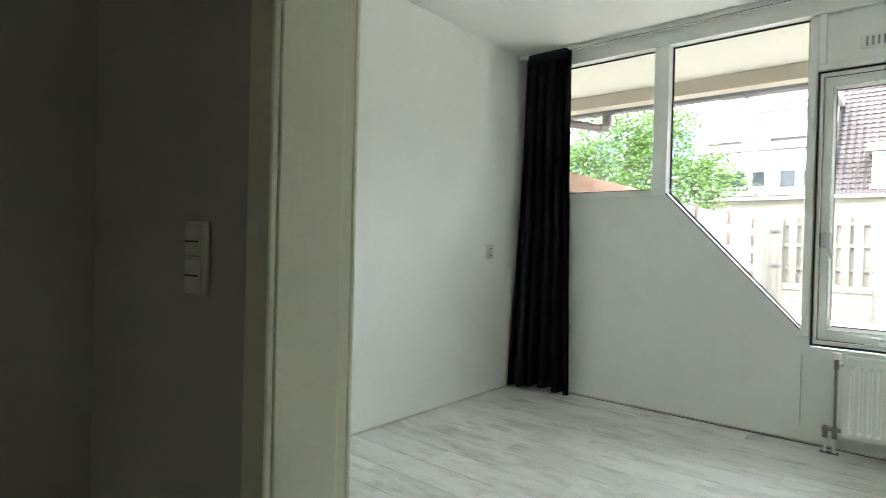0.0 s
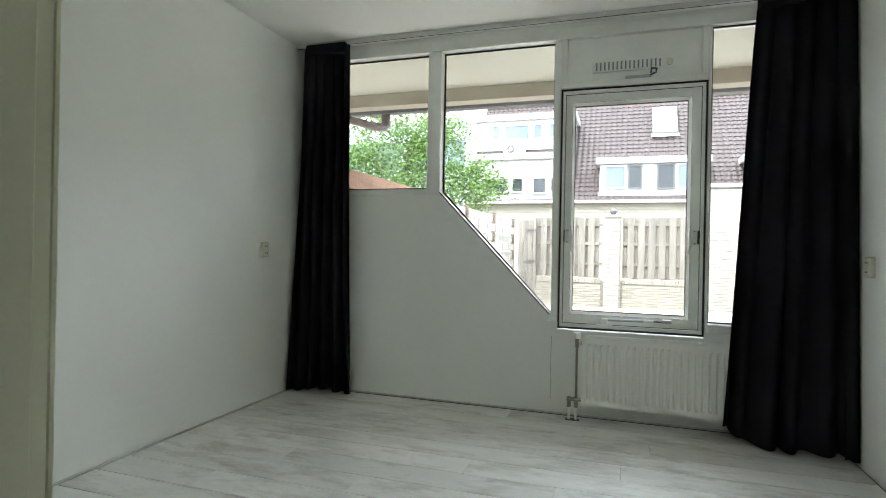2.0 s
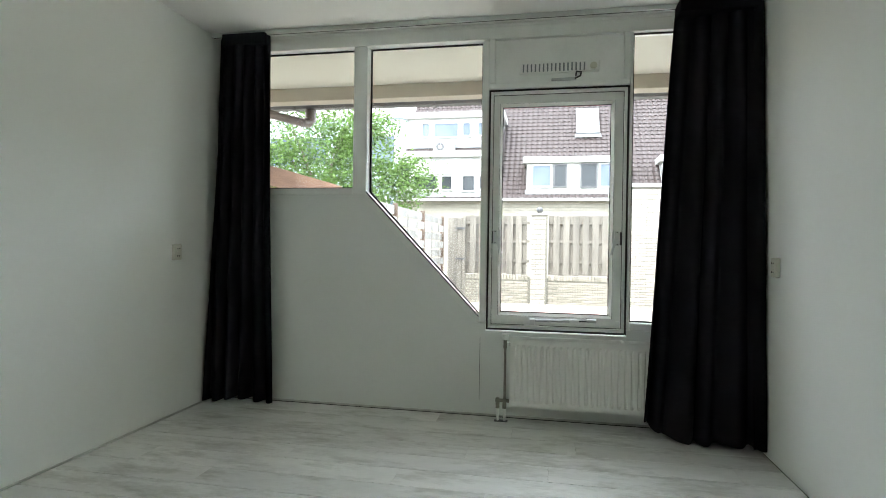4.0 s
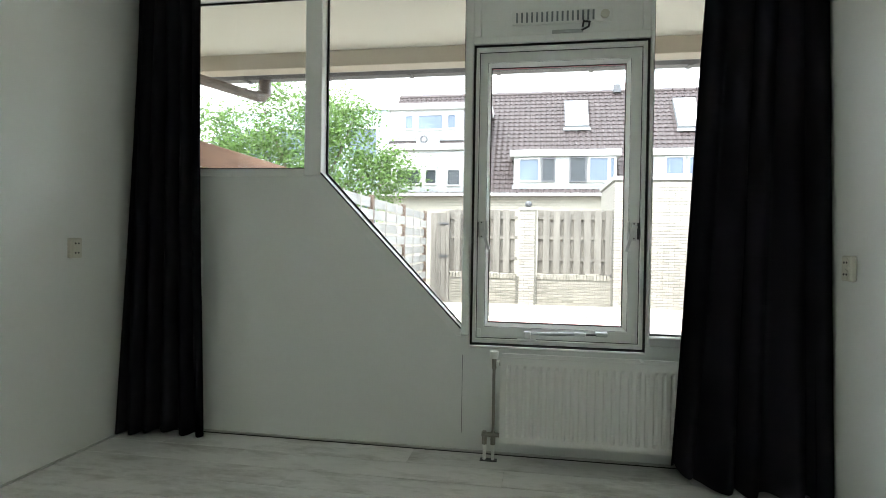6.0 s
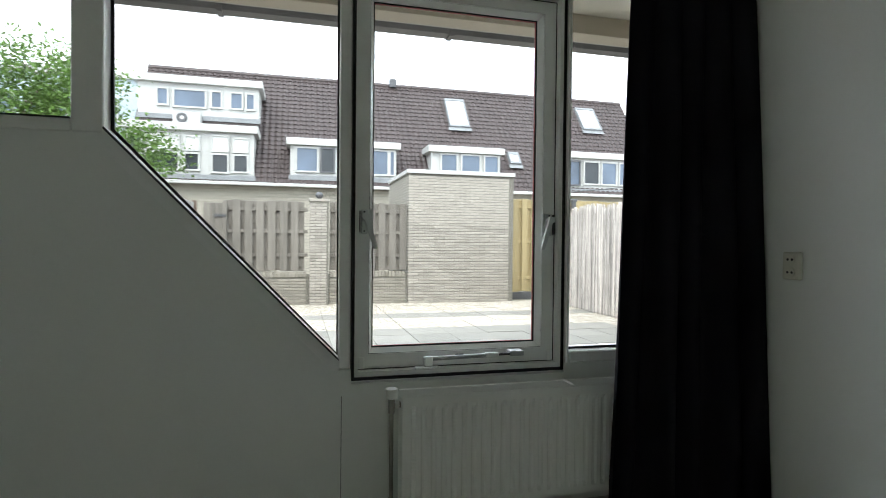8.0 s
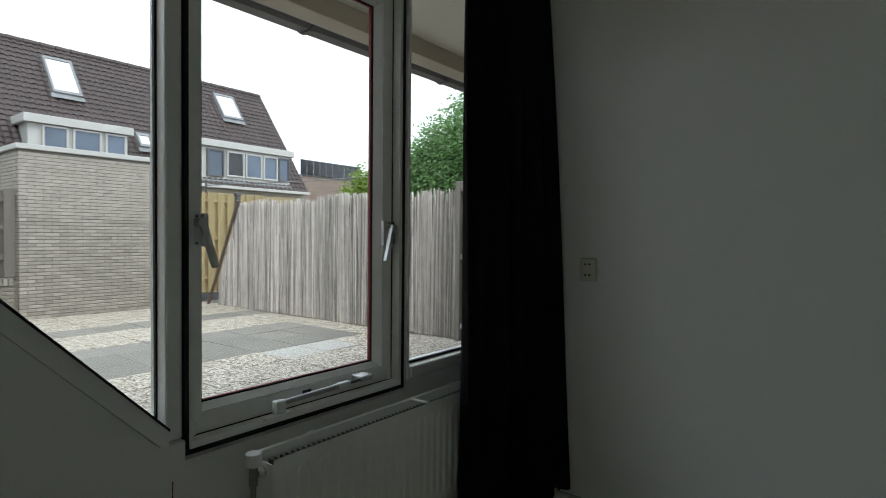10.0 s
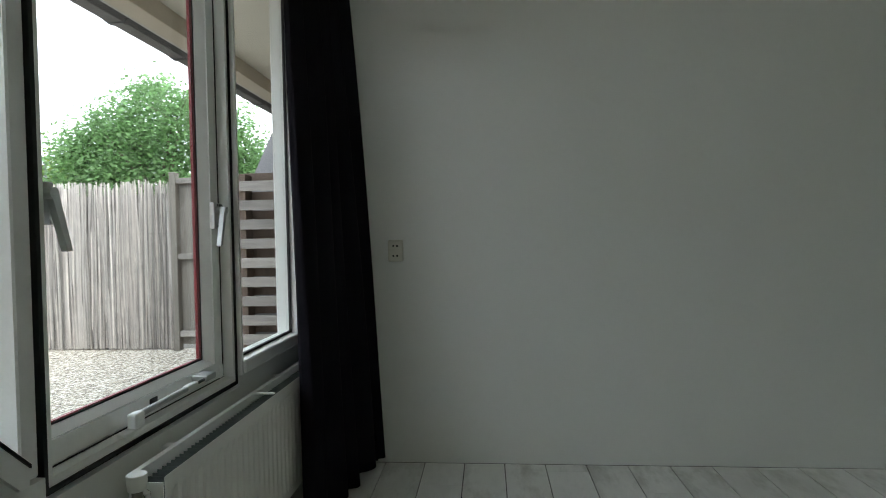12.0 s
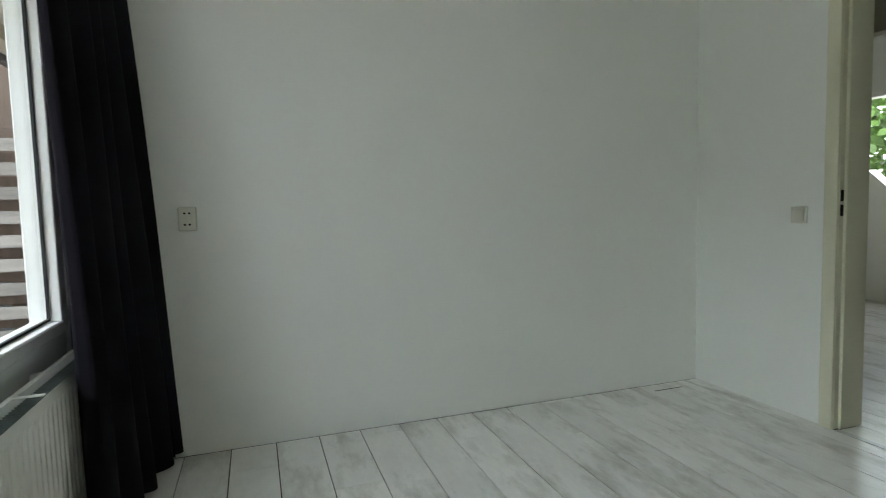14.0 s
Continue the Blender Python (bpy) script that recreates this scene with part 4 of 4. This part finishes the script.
part("side_panel", prism([(1.452, GZ), (1.95, GZ), (1.95, 1.5), (1.452, 2.53)], 5.19, 5.21, "x"), M_LEADLIGHT, nb, "grey sheet side panel")

# ---- fence along the other side ----
lf = thing("slatted_fence", (-1.93, 4.3, GZ), "bleached fence of horizontal slats with brown posts", "fence", "fences round the garden")
for k in range(4):
    y = 2.62 + k * 1.87
    part("post", solid(-1.97, -1.9, y - 0.035, y + 0.035, GZ, 1.78, bevel=0.004), M_DARKWOOD, lf)
    if k < 3:
        for i in range(10):
            z = 0.06 + i * 0.172
            part("slat", solid(-1.915 - 0.04 * (i % 2), -1.9 - 0.04 * (i % 2), y + 0.036, y + 1.844, z, z + 0.135, bevel=0.003), M_BLEACHED, lf)
        for yy in (0.6, 1.25):
            part("stile", solid(-1.899, -1.885, y + yy, y + yy + 0.03, 0.06, 1.75), M_GREYSLAT, lf)
bf = thing("brown_fence", (-1.95, 1.2, GZ), "warm brown timber fence beside the house", "fence", "fences round the garden")
for i in range(10):
    z = 0.02 + i * 0.178
    part("board", solid(-1.95, -1.93, 0.15, 2.26, z, z + 0.172, bevel=0.003), M_BROWNWOOD, bf)
for y in (0.95,):
    part("batten", solid(-1.929, -1.905, y, y + 0.05, 0.0, 1.6, bevel=0.003), M_DARKWOOD, bf)

# ==== terraced houses ====
EY, RY, EZ, RZ = 15.0, 18.0, 2.92, 6.98
SL = (RY - EY) / (RZ - EZ)


def roof_y(z):
    return EY + (z - EZ) * SL


def tiled_roof(parent, x0, x1, rows=25):
    """Courses of curved tiles from eave to ridge."""
    bm = bmesh.new()
    w, spp = 0.19, 6
    n = int((x1 - x0) / w * spp)
    dz = (RZ - EZ) / rows
    for r in range(rows):
        za, zb = EZ + r * dz, EZ + (r + 1) * dz + 0.03
        lo, hi, under = [], [], []
        for i in range(n + 1):
            x = min(x0 + i / spp * w, x1)
            u = x / w
            s = abs(math.sin(math.pi * u)) * 0.03
            s2 = (0.5 + 0.5 * math.sin(2 * math.pi * u)) * 0.035
            off = 0.022 + s2
            lo.append(bm.verts.new((x, roof_y(za) - off - 0.02, za + off * 0.3 - s * 0.9)))
            under.append(bm.verts.new((x, roof_y(za) + 0.02, za - 0.005)))
            hi.append(bm.verts.new((x, roof_y(zb) - s2, zb)))
        for i in range(n):
            bm.faces.new((lo[i], lo[i + 1], hi[i + 1], hi[i]))
            bm.faces.new((under[i], under[i + 1], lo[i + 1], lo[i]))
    tagged(part("roof_tiles", bm, M_ROOF, parent), kind="stuff")


def skylight(parent, x0, x1, z0, z1, light=True):
    def on(x, z, out):
        return (x, roof_y(z) - out * 0.8, z + out * 0.6)
    fr = bmesh.new()
    for a, b, c, d in ((x0, x1, z0, z0 + 0.08), (x0, x1, z1 - 0.08, z1), (x0, x0 + 0.06, z0 + 0.08, z1 - 0.08), (x1 - 0.06, x1, z0 + 0.08, z1 - 0.08)):
        v = [fr.verts.new(on(x, z, o)) for o in (0.0, 0.16) for x, z in ((a, c), (b, c), (b, d), (a, d))]
        for q in ((0, 1, 2, 3), (7, 6, 5, 4), (0, 4, 5, 1), (1, 5, 6, 2), (2, 6, 7, 3), (3, 7, 4, 0)):
            fr.faces.new([v[i] for i in q])
    s = part("skylight", fr, M_LEAD, parent, "grey framed roof window")
    pn = bmesh.new()
    pn.faces.new([pn.verts.new(on(x, z, 0.13)) for x, z in ((x0 + 0.05, z0 + 0.07), (x1 - 0.05, z0 + 0.07), (x1 - 0.05, z1 - 0.07), (x0 + 0.05, z1 - 0.07))])
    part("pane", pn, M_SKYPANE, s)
    ap = bmesh.new()
    ap.faces.new([ap.verts.new(on(x, z, 0.1)) for x, z in ((x0 - 0.06, z0 - 0.14), (x1 + 0.06, z0 - 0.14), (x1 + 0.04, z0), (x0 - 0.04, z0))])
    part("flashing", ap, M_LEAD, s)


# near-white base colour paints the sky's reflection onto the roof windows
M_SKYPANE = mat("painted_sky_pane", (0.8, 0.82, 0.84), 0.08, var=0.02, spec=1.0)


def house_window(parent, x0, x1, z0, z1, y, pane_mat, frame_mat=None, t=0.05):
    w = part("window", ring(rect(x0, x1, z0, z1), rect(x0 + t, x1 - t, z0 + t, z1 - t), y - 0.05, y + 0.02), frame_mat or M_WHITE, parent)
    part("pane", solid(x0 + t, x1 - t, y - 0.012, y + 0.0, z0 + t, z1 - t), pane_mat, w)
    return w


def dormer(parent, x0, x1, z0, z1, y, windows, lip=0.22, cheek=M_WHITE):
    d = part("dormer", solid(x0, x1, y, roof_y(z1) + 0.3, z0, z1 - lip), cheek, parent, "white boarded dormer")
    part("roof_edge", solid(x0 - 0.12, x1 + 0.12, y - 0.14, roof_y(z1) + 0.4, z1 - lip + 0.001, z1, bevel=0.01), M_WHITE, d)
    part("apron", solid(x0 - 0.05, x1 + 0.05, y - 0.06, y - 0.001, z0 - 0.14, z0), M_LEAD, d)
    for a, b, c, e, pm, fm in windows:
        house_window(d, a, b, c, e, y - 0.02, pm, fm)
    return d


def house(name, x0, x1, label):
    h = thing(name, ((x0 + x1) / 2, EY, GZ), label, "house", "terraced houses")
    part("wall", solid(x0, x1, EY + 0.15, 24.0, GZ - 0.04, EZ + 0.02), M_BRICKWALL, h, "cream brick front wall")
    part("roof", prism([(EY, EZ - 0.02), (RY, RZ - 0.03), (RY + 3.2, EZ - 0.02)], x0, x1, "x"), M_ROOF, h)
    tiled_roof(h, x0, x1)
    ridge = bmesh.new()
    n = int((x1 - x0) / 0.4)
    for i in range(n):
        xa = x0 + i * (x1 - x0) / n
        rod(ridge, (xa, RY, RZ - 0.03), (xa + (x1 - x0) / n * 0.96, RY, RZ - 0.03), 0.12, 8, 0.105)
    tagged(part("ridge_tiles", ridge, M_ROOF, h), kind="stuff")
    part("eave_gutter", solid(x0, x1, EY - 0.16, EY - 0.03, EZ - 0.12, EZ - 0.02, bevel=0.01), M_WHITE, h)
    return h


def wall_brick_mat(name, c1, c2, c3, row):
    m = mat(name, (0.52, 0.46, 0.36), 0.88, var=0.1, scale=4)
    n, l = m.node_tree.nodes, m.node_tree.links
    b = n["Principled BSDF"]
    tc = n.new("ShaderNodeTexCoord")
    mp = n.new("ShaderNodeMapping")
    mp.inputs["Rotation"].default_value = (radians(90), 0, 0)
    br = n.new("ShaderNodeTexBrick")
    br.inputs["Color1"].default_value = (*c1, 1)
    br.inputs["Color2"].default_value = (*c2, 1)
    br.inputs["Mortar"].default_value = (*c3, 1)
    br.inputs["Scale"].default_value = 1.0
    br.inputs["Brick Width"].default_value = 0.2
    br.inputs["Row Height"].default_value = row
    br.inputs["Mortar Size"].default_value = 0.008
    l.new(tc.outputs["Object"], mp.inputs["Vector"])
    l.new(mp.outputs["Vector"], br.inputs["Vector"])
    l.new(br.outputs["Color"], b.inputs["Base Color"])
    return m


M_BRICKWALL = wall_brick_mat("far_cream_brickwork", (0.36, 0.335, 0.285), (0.32, 0.295, 0.25), (0.25, 0.23, 0.2), 0.1)
M_BROWNBRICK = wall_brick_mat("far_brown_brickwork", (0.2, 0.14, 0.12), (0.26, 0.2, 0.17), (0.36, 0.33, 0.3), 0.11)
M_WHITEPANE = mat("curtained_house_pane", (0.6, 0.61, 0.6), 0.1, var=0.08, scale=2, spec=1.0)
M_PALE = mat("pale_blue_render", (0.42, 0.5, 0.55), 0.8, var=0.06, scale=1.5)
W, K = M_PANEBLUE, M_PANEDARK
h1 = house("terraced_house", -5.1, -0.95, "terraced house with white dormers on a brown tiled roof")
dormer(h1, -4.85, -1.45, 4.95, 6.12, 15.75, [(-4.35, -4.0, 5.2, 5.75, W, None), (-3.9, -2.95, 5.17, 5.75, W, None), (-2.85, -2.5, 5.2, 5.75, W, None), (-2.3, -1.9, 5.2, 5.75, W, None), (-1.85, -1.55, 5.2, 5.75, W, None)])
dormer(h1, -4.996, -1.533, 3.081, 4.565, 15.02, [(-4.946, -4.550, 3.180, 4.219, K, None), (-4.451, -3.561, 3.180, 3.724, K, None), (-4.451, -3.561, 3.754, 4.219, M_WHITEPANE, None), (-3.462, -3.017, 3.180, 3.724, K, None), (-3.462, -3.017, 3.754, 4.219, M_WHITEPANE, None),
       (-2.720, -2.226, 3.131, 3.724, K, None), (-2.720, -2.226, 3.754, 4.268, M_WHITEPANE, None), (-2.127, -1.682, 3.160, 3.724, K, None), (-2.127, -1.682, 3.754, 4.219, M_WHITEPANE, None)])
part("roof_strip", prism([(15.7, 4.5), (15.74, 4.95), (16.5, 4.95), (16.5, 4.5)], -4.85, -1.5, "x"), M_ROOF, h1)
ac = thing("air_conditioner", (-3.45, 15.5, 4.6), "white outdoor air-conditioning unit on the dormer roof", "air conditioner")
part("case", solid(-3.83, -3.07, 15.35, 15.65, 4.601, 4.97, bevel=0.015), M_WHITE, ac)
part("fan_grille", rod(bmesh.new(), (-3.57, 15.33, 4.79), (-3.57, 15.349, 4.79), 0.15, 24), M_DARKSTEEL, ac)
part("hub", rod(bmesh.new(), (-3.57, 15.32, 4.79), (-3.57, 15.329, 4.79), 0.06, 16), M_WHITE, ac)
h2 = house("terraced_house", -0.95, 3.4, "terraced house with a brown tiled roof and one wide white dormer")
dormer(h2, -0.494, 2.767, 3.178, 4.324, 15.1, [(-0.346, 0.346, 3.277, 4.067, W, None), (0.395, 0.840, 3.277, 4.067, K, M_DARKSTEEL), (1.285, 1.828, 3.257, 4.087, K, M_DARKSTEEL), (1.877, 2.520, 3.257, 4.087, W, None), (2.520, 2.727, 3.257, 4.087, W, None)])
skylight(h2, 1.2, 2.02, 5.36, 6.46)
h3 = house("terraced_house", 3.4, 7.9, "terraced house with a white three-pane dormer and two roof windows")
dormer(h3, 3.903, 6.274, 3.395, 4.324, 15.1, [(4.199, 4.792, 3.474, 4.087, W, None), (4.891, 5.583, 3.474, 4.087, W, None), (5.682, 6.225, 3.474, 4.087, W, None)])
skylight(h3, 4.95, 5.7, 5.25, 6.46)
skylight(h3, 6.85, 7.25, 3.85, 4.3)
h4 = house("terraced_house", 7.9, 12.6, "end terraced house with a long dormer under a brown roof")
dormer(h4, 8.349, 11.857, 3.079, 4.364, 15.1, [(8.646, 9.239, 3.178, 4.067, W, M_DARKSTEEL), (9.338, 9.980, 3.227, 4.067, K, None), (10.029, 10.671, 3.227, 4.067, W, None), (10.721, 11.314, 3.227, 4.067, W, None), (11.363, 11.808, 3.227, 4.067, W, M_DARKSTEEL)])
skylight(h4, 10.3, 11.1, 5.5, 6.5)
vent_pipe = tagged(part("roof_vent", rod(bmesh.new(), (3.1, 17.9, 6.9), (3.1, 17.9, 7.2), 0.14, 12), M_DARKSTEEL), "short dark roof vent on the ridge", "roof vent")

pale = thing("pale_house", (-9.0, 20.0, GZ), "pale blue-grey rendered house behind the garden tree", "house")
part("wall", solid(-13.0, -5.4, 18.4, 26.0, GZ - 0.04, 6.6), M_PALE, pale)
part("roof_edge", solid(-13.1, -5.3, 18.3, 26.1, 6.601, 6.8), M_WHITE, pale)
for i in range(4):
    house_window(pale, -7.3 - i * 1.5, -6.1 - i * 1.5, 4.6, 5.9, 18.38, M_PANEBLUE)
    house_window(pale, -7.3 - i * 1.5, -6.1 - i * 1.5, 1.9, 3.2, 18.38, M_PANEBLUE)

# flat brick block with solar panels further off
blk = thing("brick_block", (18.5, 21, GZ), "low brown brick building with dark panels along its roof", "building")
part("wall", solid(16.4, 21.2, 20.0, 26.0, GZ - 0.04, 4.25), M_BROWNBRICK, blk)
for i in range(10):
    part("panel", solid(16.2 + i * 0.4, 16.57 + i * 0.4, 19.9, 19.95, 4.27, 5.0, bevel=0.01), M_BLACKPV, blk)
part("rack", solid(16.2, 20.2, 19.951, 20.0, 4.22, 4.28), M_LEAD, blk)
cable = thing("overhead_cable", (4.9, 8.6, GZ), "thin dark cable slung between two slim posts", "cable")
part("wire", pipe([Vector((4.9, 8.6, 2.13)).lerp(Vector((15.0, 12.6, 3.6)), k / 8) - Vector((0, 0, 0.25 * (k / 8) * (1 - k / 8))) for k in range(9)], 0.011, 6), M_DARKSTEEL, cable)
part("post", rod(bmesh.new(), (4.9, 8.6, GZ), (4.9, 8.6, 2.16), 0.02, 8), M_DARKSTEEL, cable)
part("post", rod(bmesh.new(), (15.0, 12.6, GZ), (15.0, 12.6, 3.65), 0.04, 8), M_DARKSTEEL, cable)


# the terrace stands on slightly lower ground than the garden
FAR = Matrix.Translation((0.06, 0, -0.05)) @ Matrix.Diagonal((0.985, 1.0, 0.972, 1.0))
for far in (h1, h2, h3, h4, ac, vent_pipe, pale, blk):
    far.matrix_basis = FAR @ far.matrix_basis


# ---- trees ----
def tree(name, at, height, crown, leaf_mat, leaves, leaf, seed, label, limbs=9):
    """crown: clumps (x, y, z, radius) about the foot."""
    rng = random.Random(seed)
    t = thing(name, at, label, "tree")
    bx, by, bz = at
    wood = bmesh.new()
    fork = Vector((bx, by, bz + height * 0.35))
    rod(wood, (bx, by, bz), fork, 0.13, 10, 0.09)
    for k in range(limbs):
        c = crown[k % len(crown)]
        tip = Vector((bx + c[0], by + c[1], bz + c[2])) + Vector([rng.uniform(-0.3, 0.3) for _ in range(3)])
        mid = fork.lerp(tip, 0.5) + Vector((rng.uniform(-0.2, 0.2), rng.uniform(-0.2, 0.2), 0.2))
        rod(wood, fork, mid, 0.055, 7, 0.035)
        rod(wood, mid, tip, 0.034, 6, 0.01)
        for _ in range(4):
            s = mid.lerp(tip, rng.uniform(0.1, 0.9))
            rod(wood, s, s + Vector((rng.uniform(-1, 1), rng.uniform(-1, 1), rng.uniform(-0.2, 0.8))) * 0.6, 0.014, 5, 0.004)
    part("trunk", wood, M_BARK, t)
    verts, faces = [], []
    weights = [c[3] ** 2 for c in crown]
    for c in crown:
        share = int(leaves * c[3] ** 2 / sum(weights))
        # twigs inside the clump carry small sprays of leaves
        twigs = max(6, share // 26)
        for _ in range(twigs):
            d = Vector((rng.gauss(0, 1), rng.gauss(0, 1), rng.gauss(0, 0.85))).normalized()
            r = c[3] * rng.uniform(0.35, 1.0) ** 0.6 * rng.uniform(0.8, 1.12)
            p = Vector((bx + c[0], by + c[1], bz + c[2])) + d * r
            for _ in range(share // twigs):
                q = p + Vector((rng.gauss(0, 1), rng.gauss(0, 1), rng.gauss(0, 0.7))) * 0.19
                a = Vector((rng.uniform(-1, 1), rng.uniform(-1, 1), rng.uniform(-0.8, 0.3))).normalized()
                n = a.cross(Vector((rng.uniform(-1, 1), rng.uniform(-1, 1), rng.uniform(-1, 1)))).normalized()
                s = leaf * rng.uniform(0.6, 1.3)
                i = len(verts)
                verts += [tuple(q), tuple(q + a * s * 0.5 + n * s * 0.3), tuple(q + a * s), tuple(q + a * s * 0.5 - n * s * 0.3)]
                faces.append((i, i + 1, i + 2, i + 3))
    me = bpy.data.meshes.new("crown")
    me.from_pydata(verts, [], faces)
    me.materials.append(leaf_mat)
    ob = new("crown", me)
    ob.parent = t
    ob.matrix_parent_inverse = t.matrix_basis.inverted()
    ob["kind"] = "stuff"
    return t


tree("tree", (-5.4, 10.2, GZ), 4.8, [(-0.3, 0, 3.6, 1.0), (0.9, 0.1, 3.2, 0.95), (1.7, -0.1, 2.6, 0.8), (2.2, 0.2, 2.9, 0.6), (-1.4, 0.2, 3.4, 0.95), (0.3, 0.3, 4.4, 0.8), (1.2, -0.2, 4.2, 0.65), (-2.2, 0, 3.0, 0.9), (0.4, -0.4, 2.3, 0.9), (-2.9, 0.4, 4.0, 1.0), (-1.0, 0, 4.9, 0.6), (-1.2, -0.3, 2.3, 0.8)],
     M_LEAF_L, 32000, 0.088, 2, "light green leafy garden tree with thin branches", 12)
tree("tree", (9.4, 5.6, GZ), 4.6, [(0, 0.4, 3.15, 0.75), (0.1, 0.1, 3.85, 0.5), (0.2, 1.2, 2.9, 0.7), (-0.1, -0.7, 3.2, 0.65), (0.3, 1.9, 2.4, 0.6), (0, -1.4, 2.95, 0.62), (0.2, -2.1, 2.55, 0.65), (0.1, 0.3, 2.4, 0.85), (0, -0.9, 2.2, 0.85), (0.3, -1.8, 1.9, 0.8), (0.2, 1.0, 3.5, 0.42), (-0.2, -0.75, 3.75, 0.4), (0.1, -2.8, 2.3, 0.6), (0, -3.5, 2.1, 0.55), (0.1, -1.6, 3.45, 0.33), (0.3, 1.1, 1.9, 0.75), (0.2, 0.2, 4.22, 0.28), (0.1, 1.75, 3.1, 0.36)],
     M_LEAF_R, 52000, 0.082, 6, "dense green tree with an uneven top behind the reed fence", 14)
tree("tree", (18.6, 16.6, GZ), 4.8, [(0, 0, 4.2, 0.9), (0.7, -1.0, 3.9, 1.0), (-0.7, 0.8, 3.9, 0.8), (0.4, -2.2, 3.4, 1.1), (0.2, 0.2, 4.9, 0.5), (0.9, -3.4, 3.2, 1.0), (0, 0, 3.0, 1.2), (-0.9, 1.2, 2.9, 1.0)], M_LEAF_Y, 16000, 0.13, 12, "yellow-green tree in the distance", 6)
tree("tree", (4.4, -11.5, GZ), 4.5, [(0, 0, 2.6, 1.5), (1.8, 0.3, 2.3, 1.4), (-1.6, 0, 2.4, 1.4)], M_LEAF_L, 5000, 0.22, 21, "light green tree behind the far room", 5)
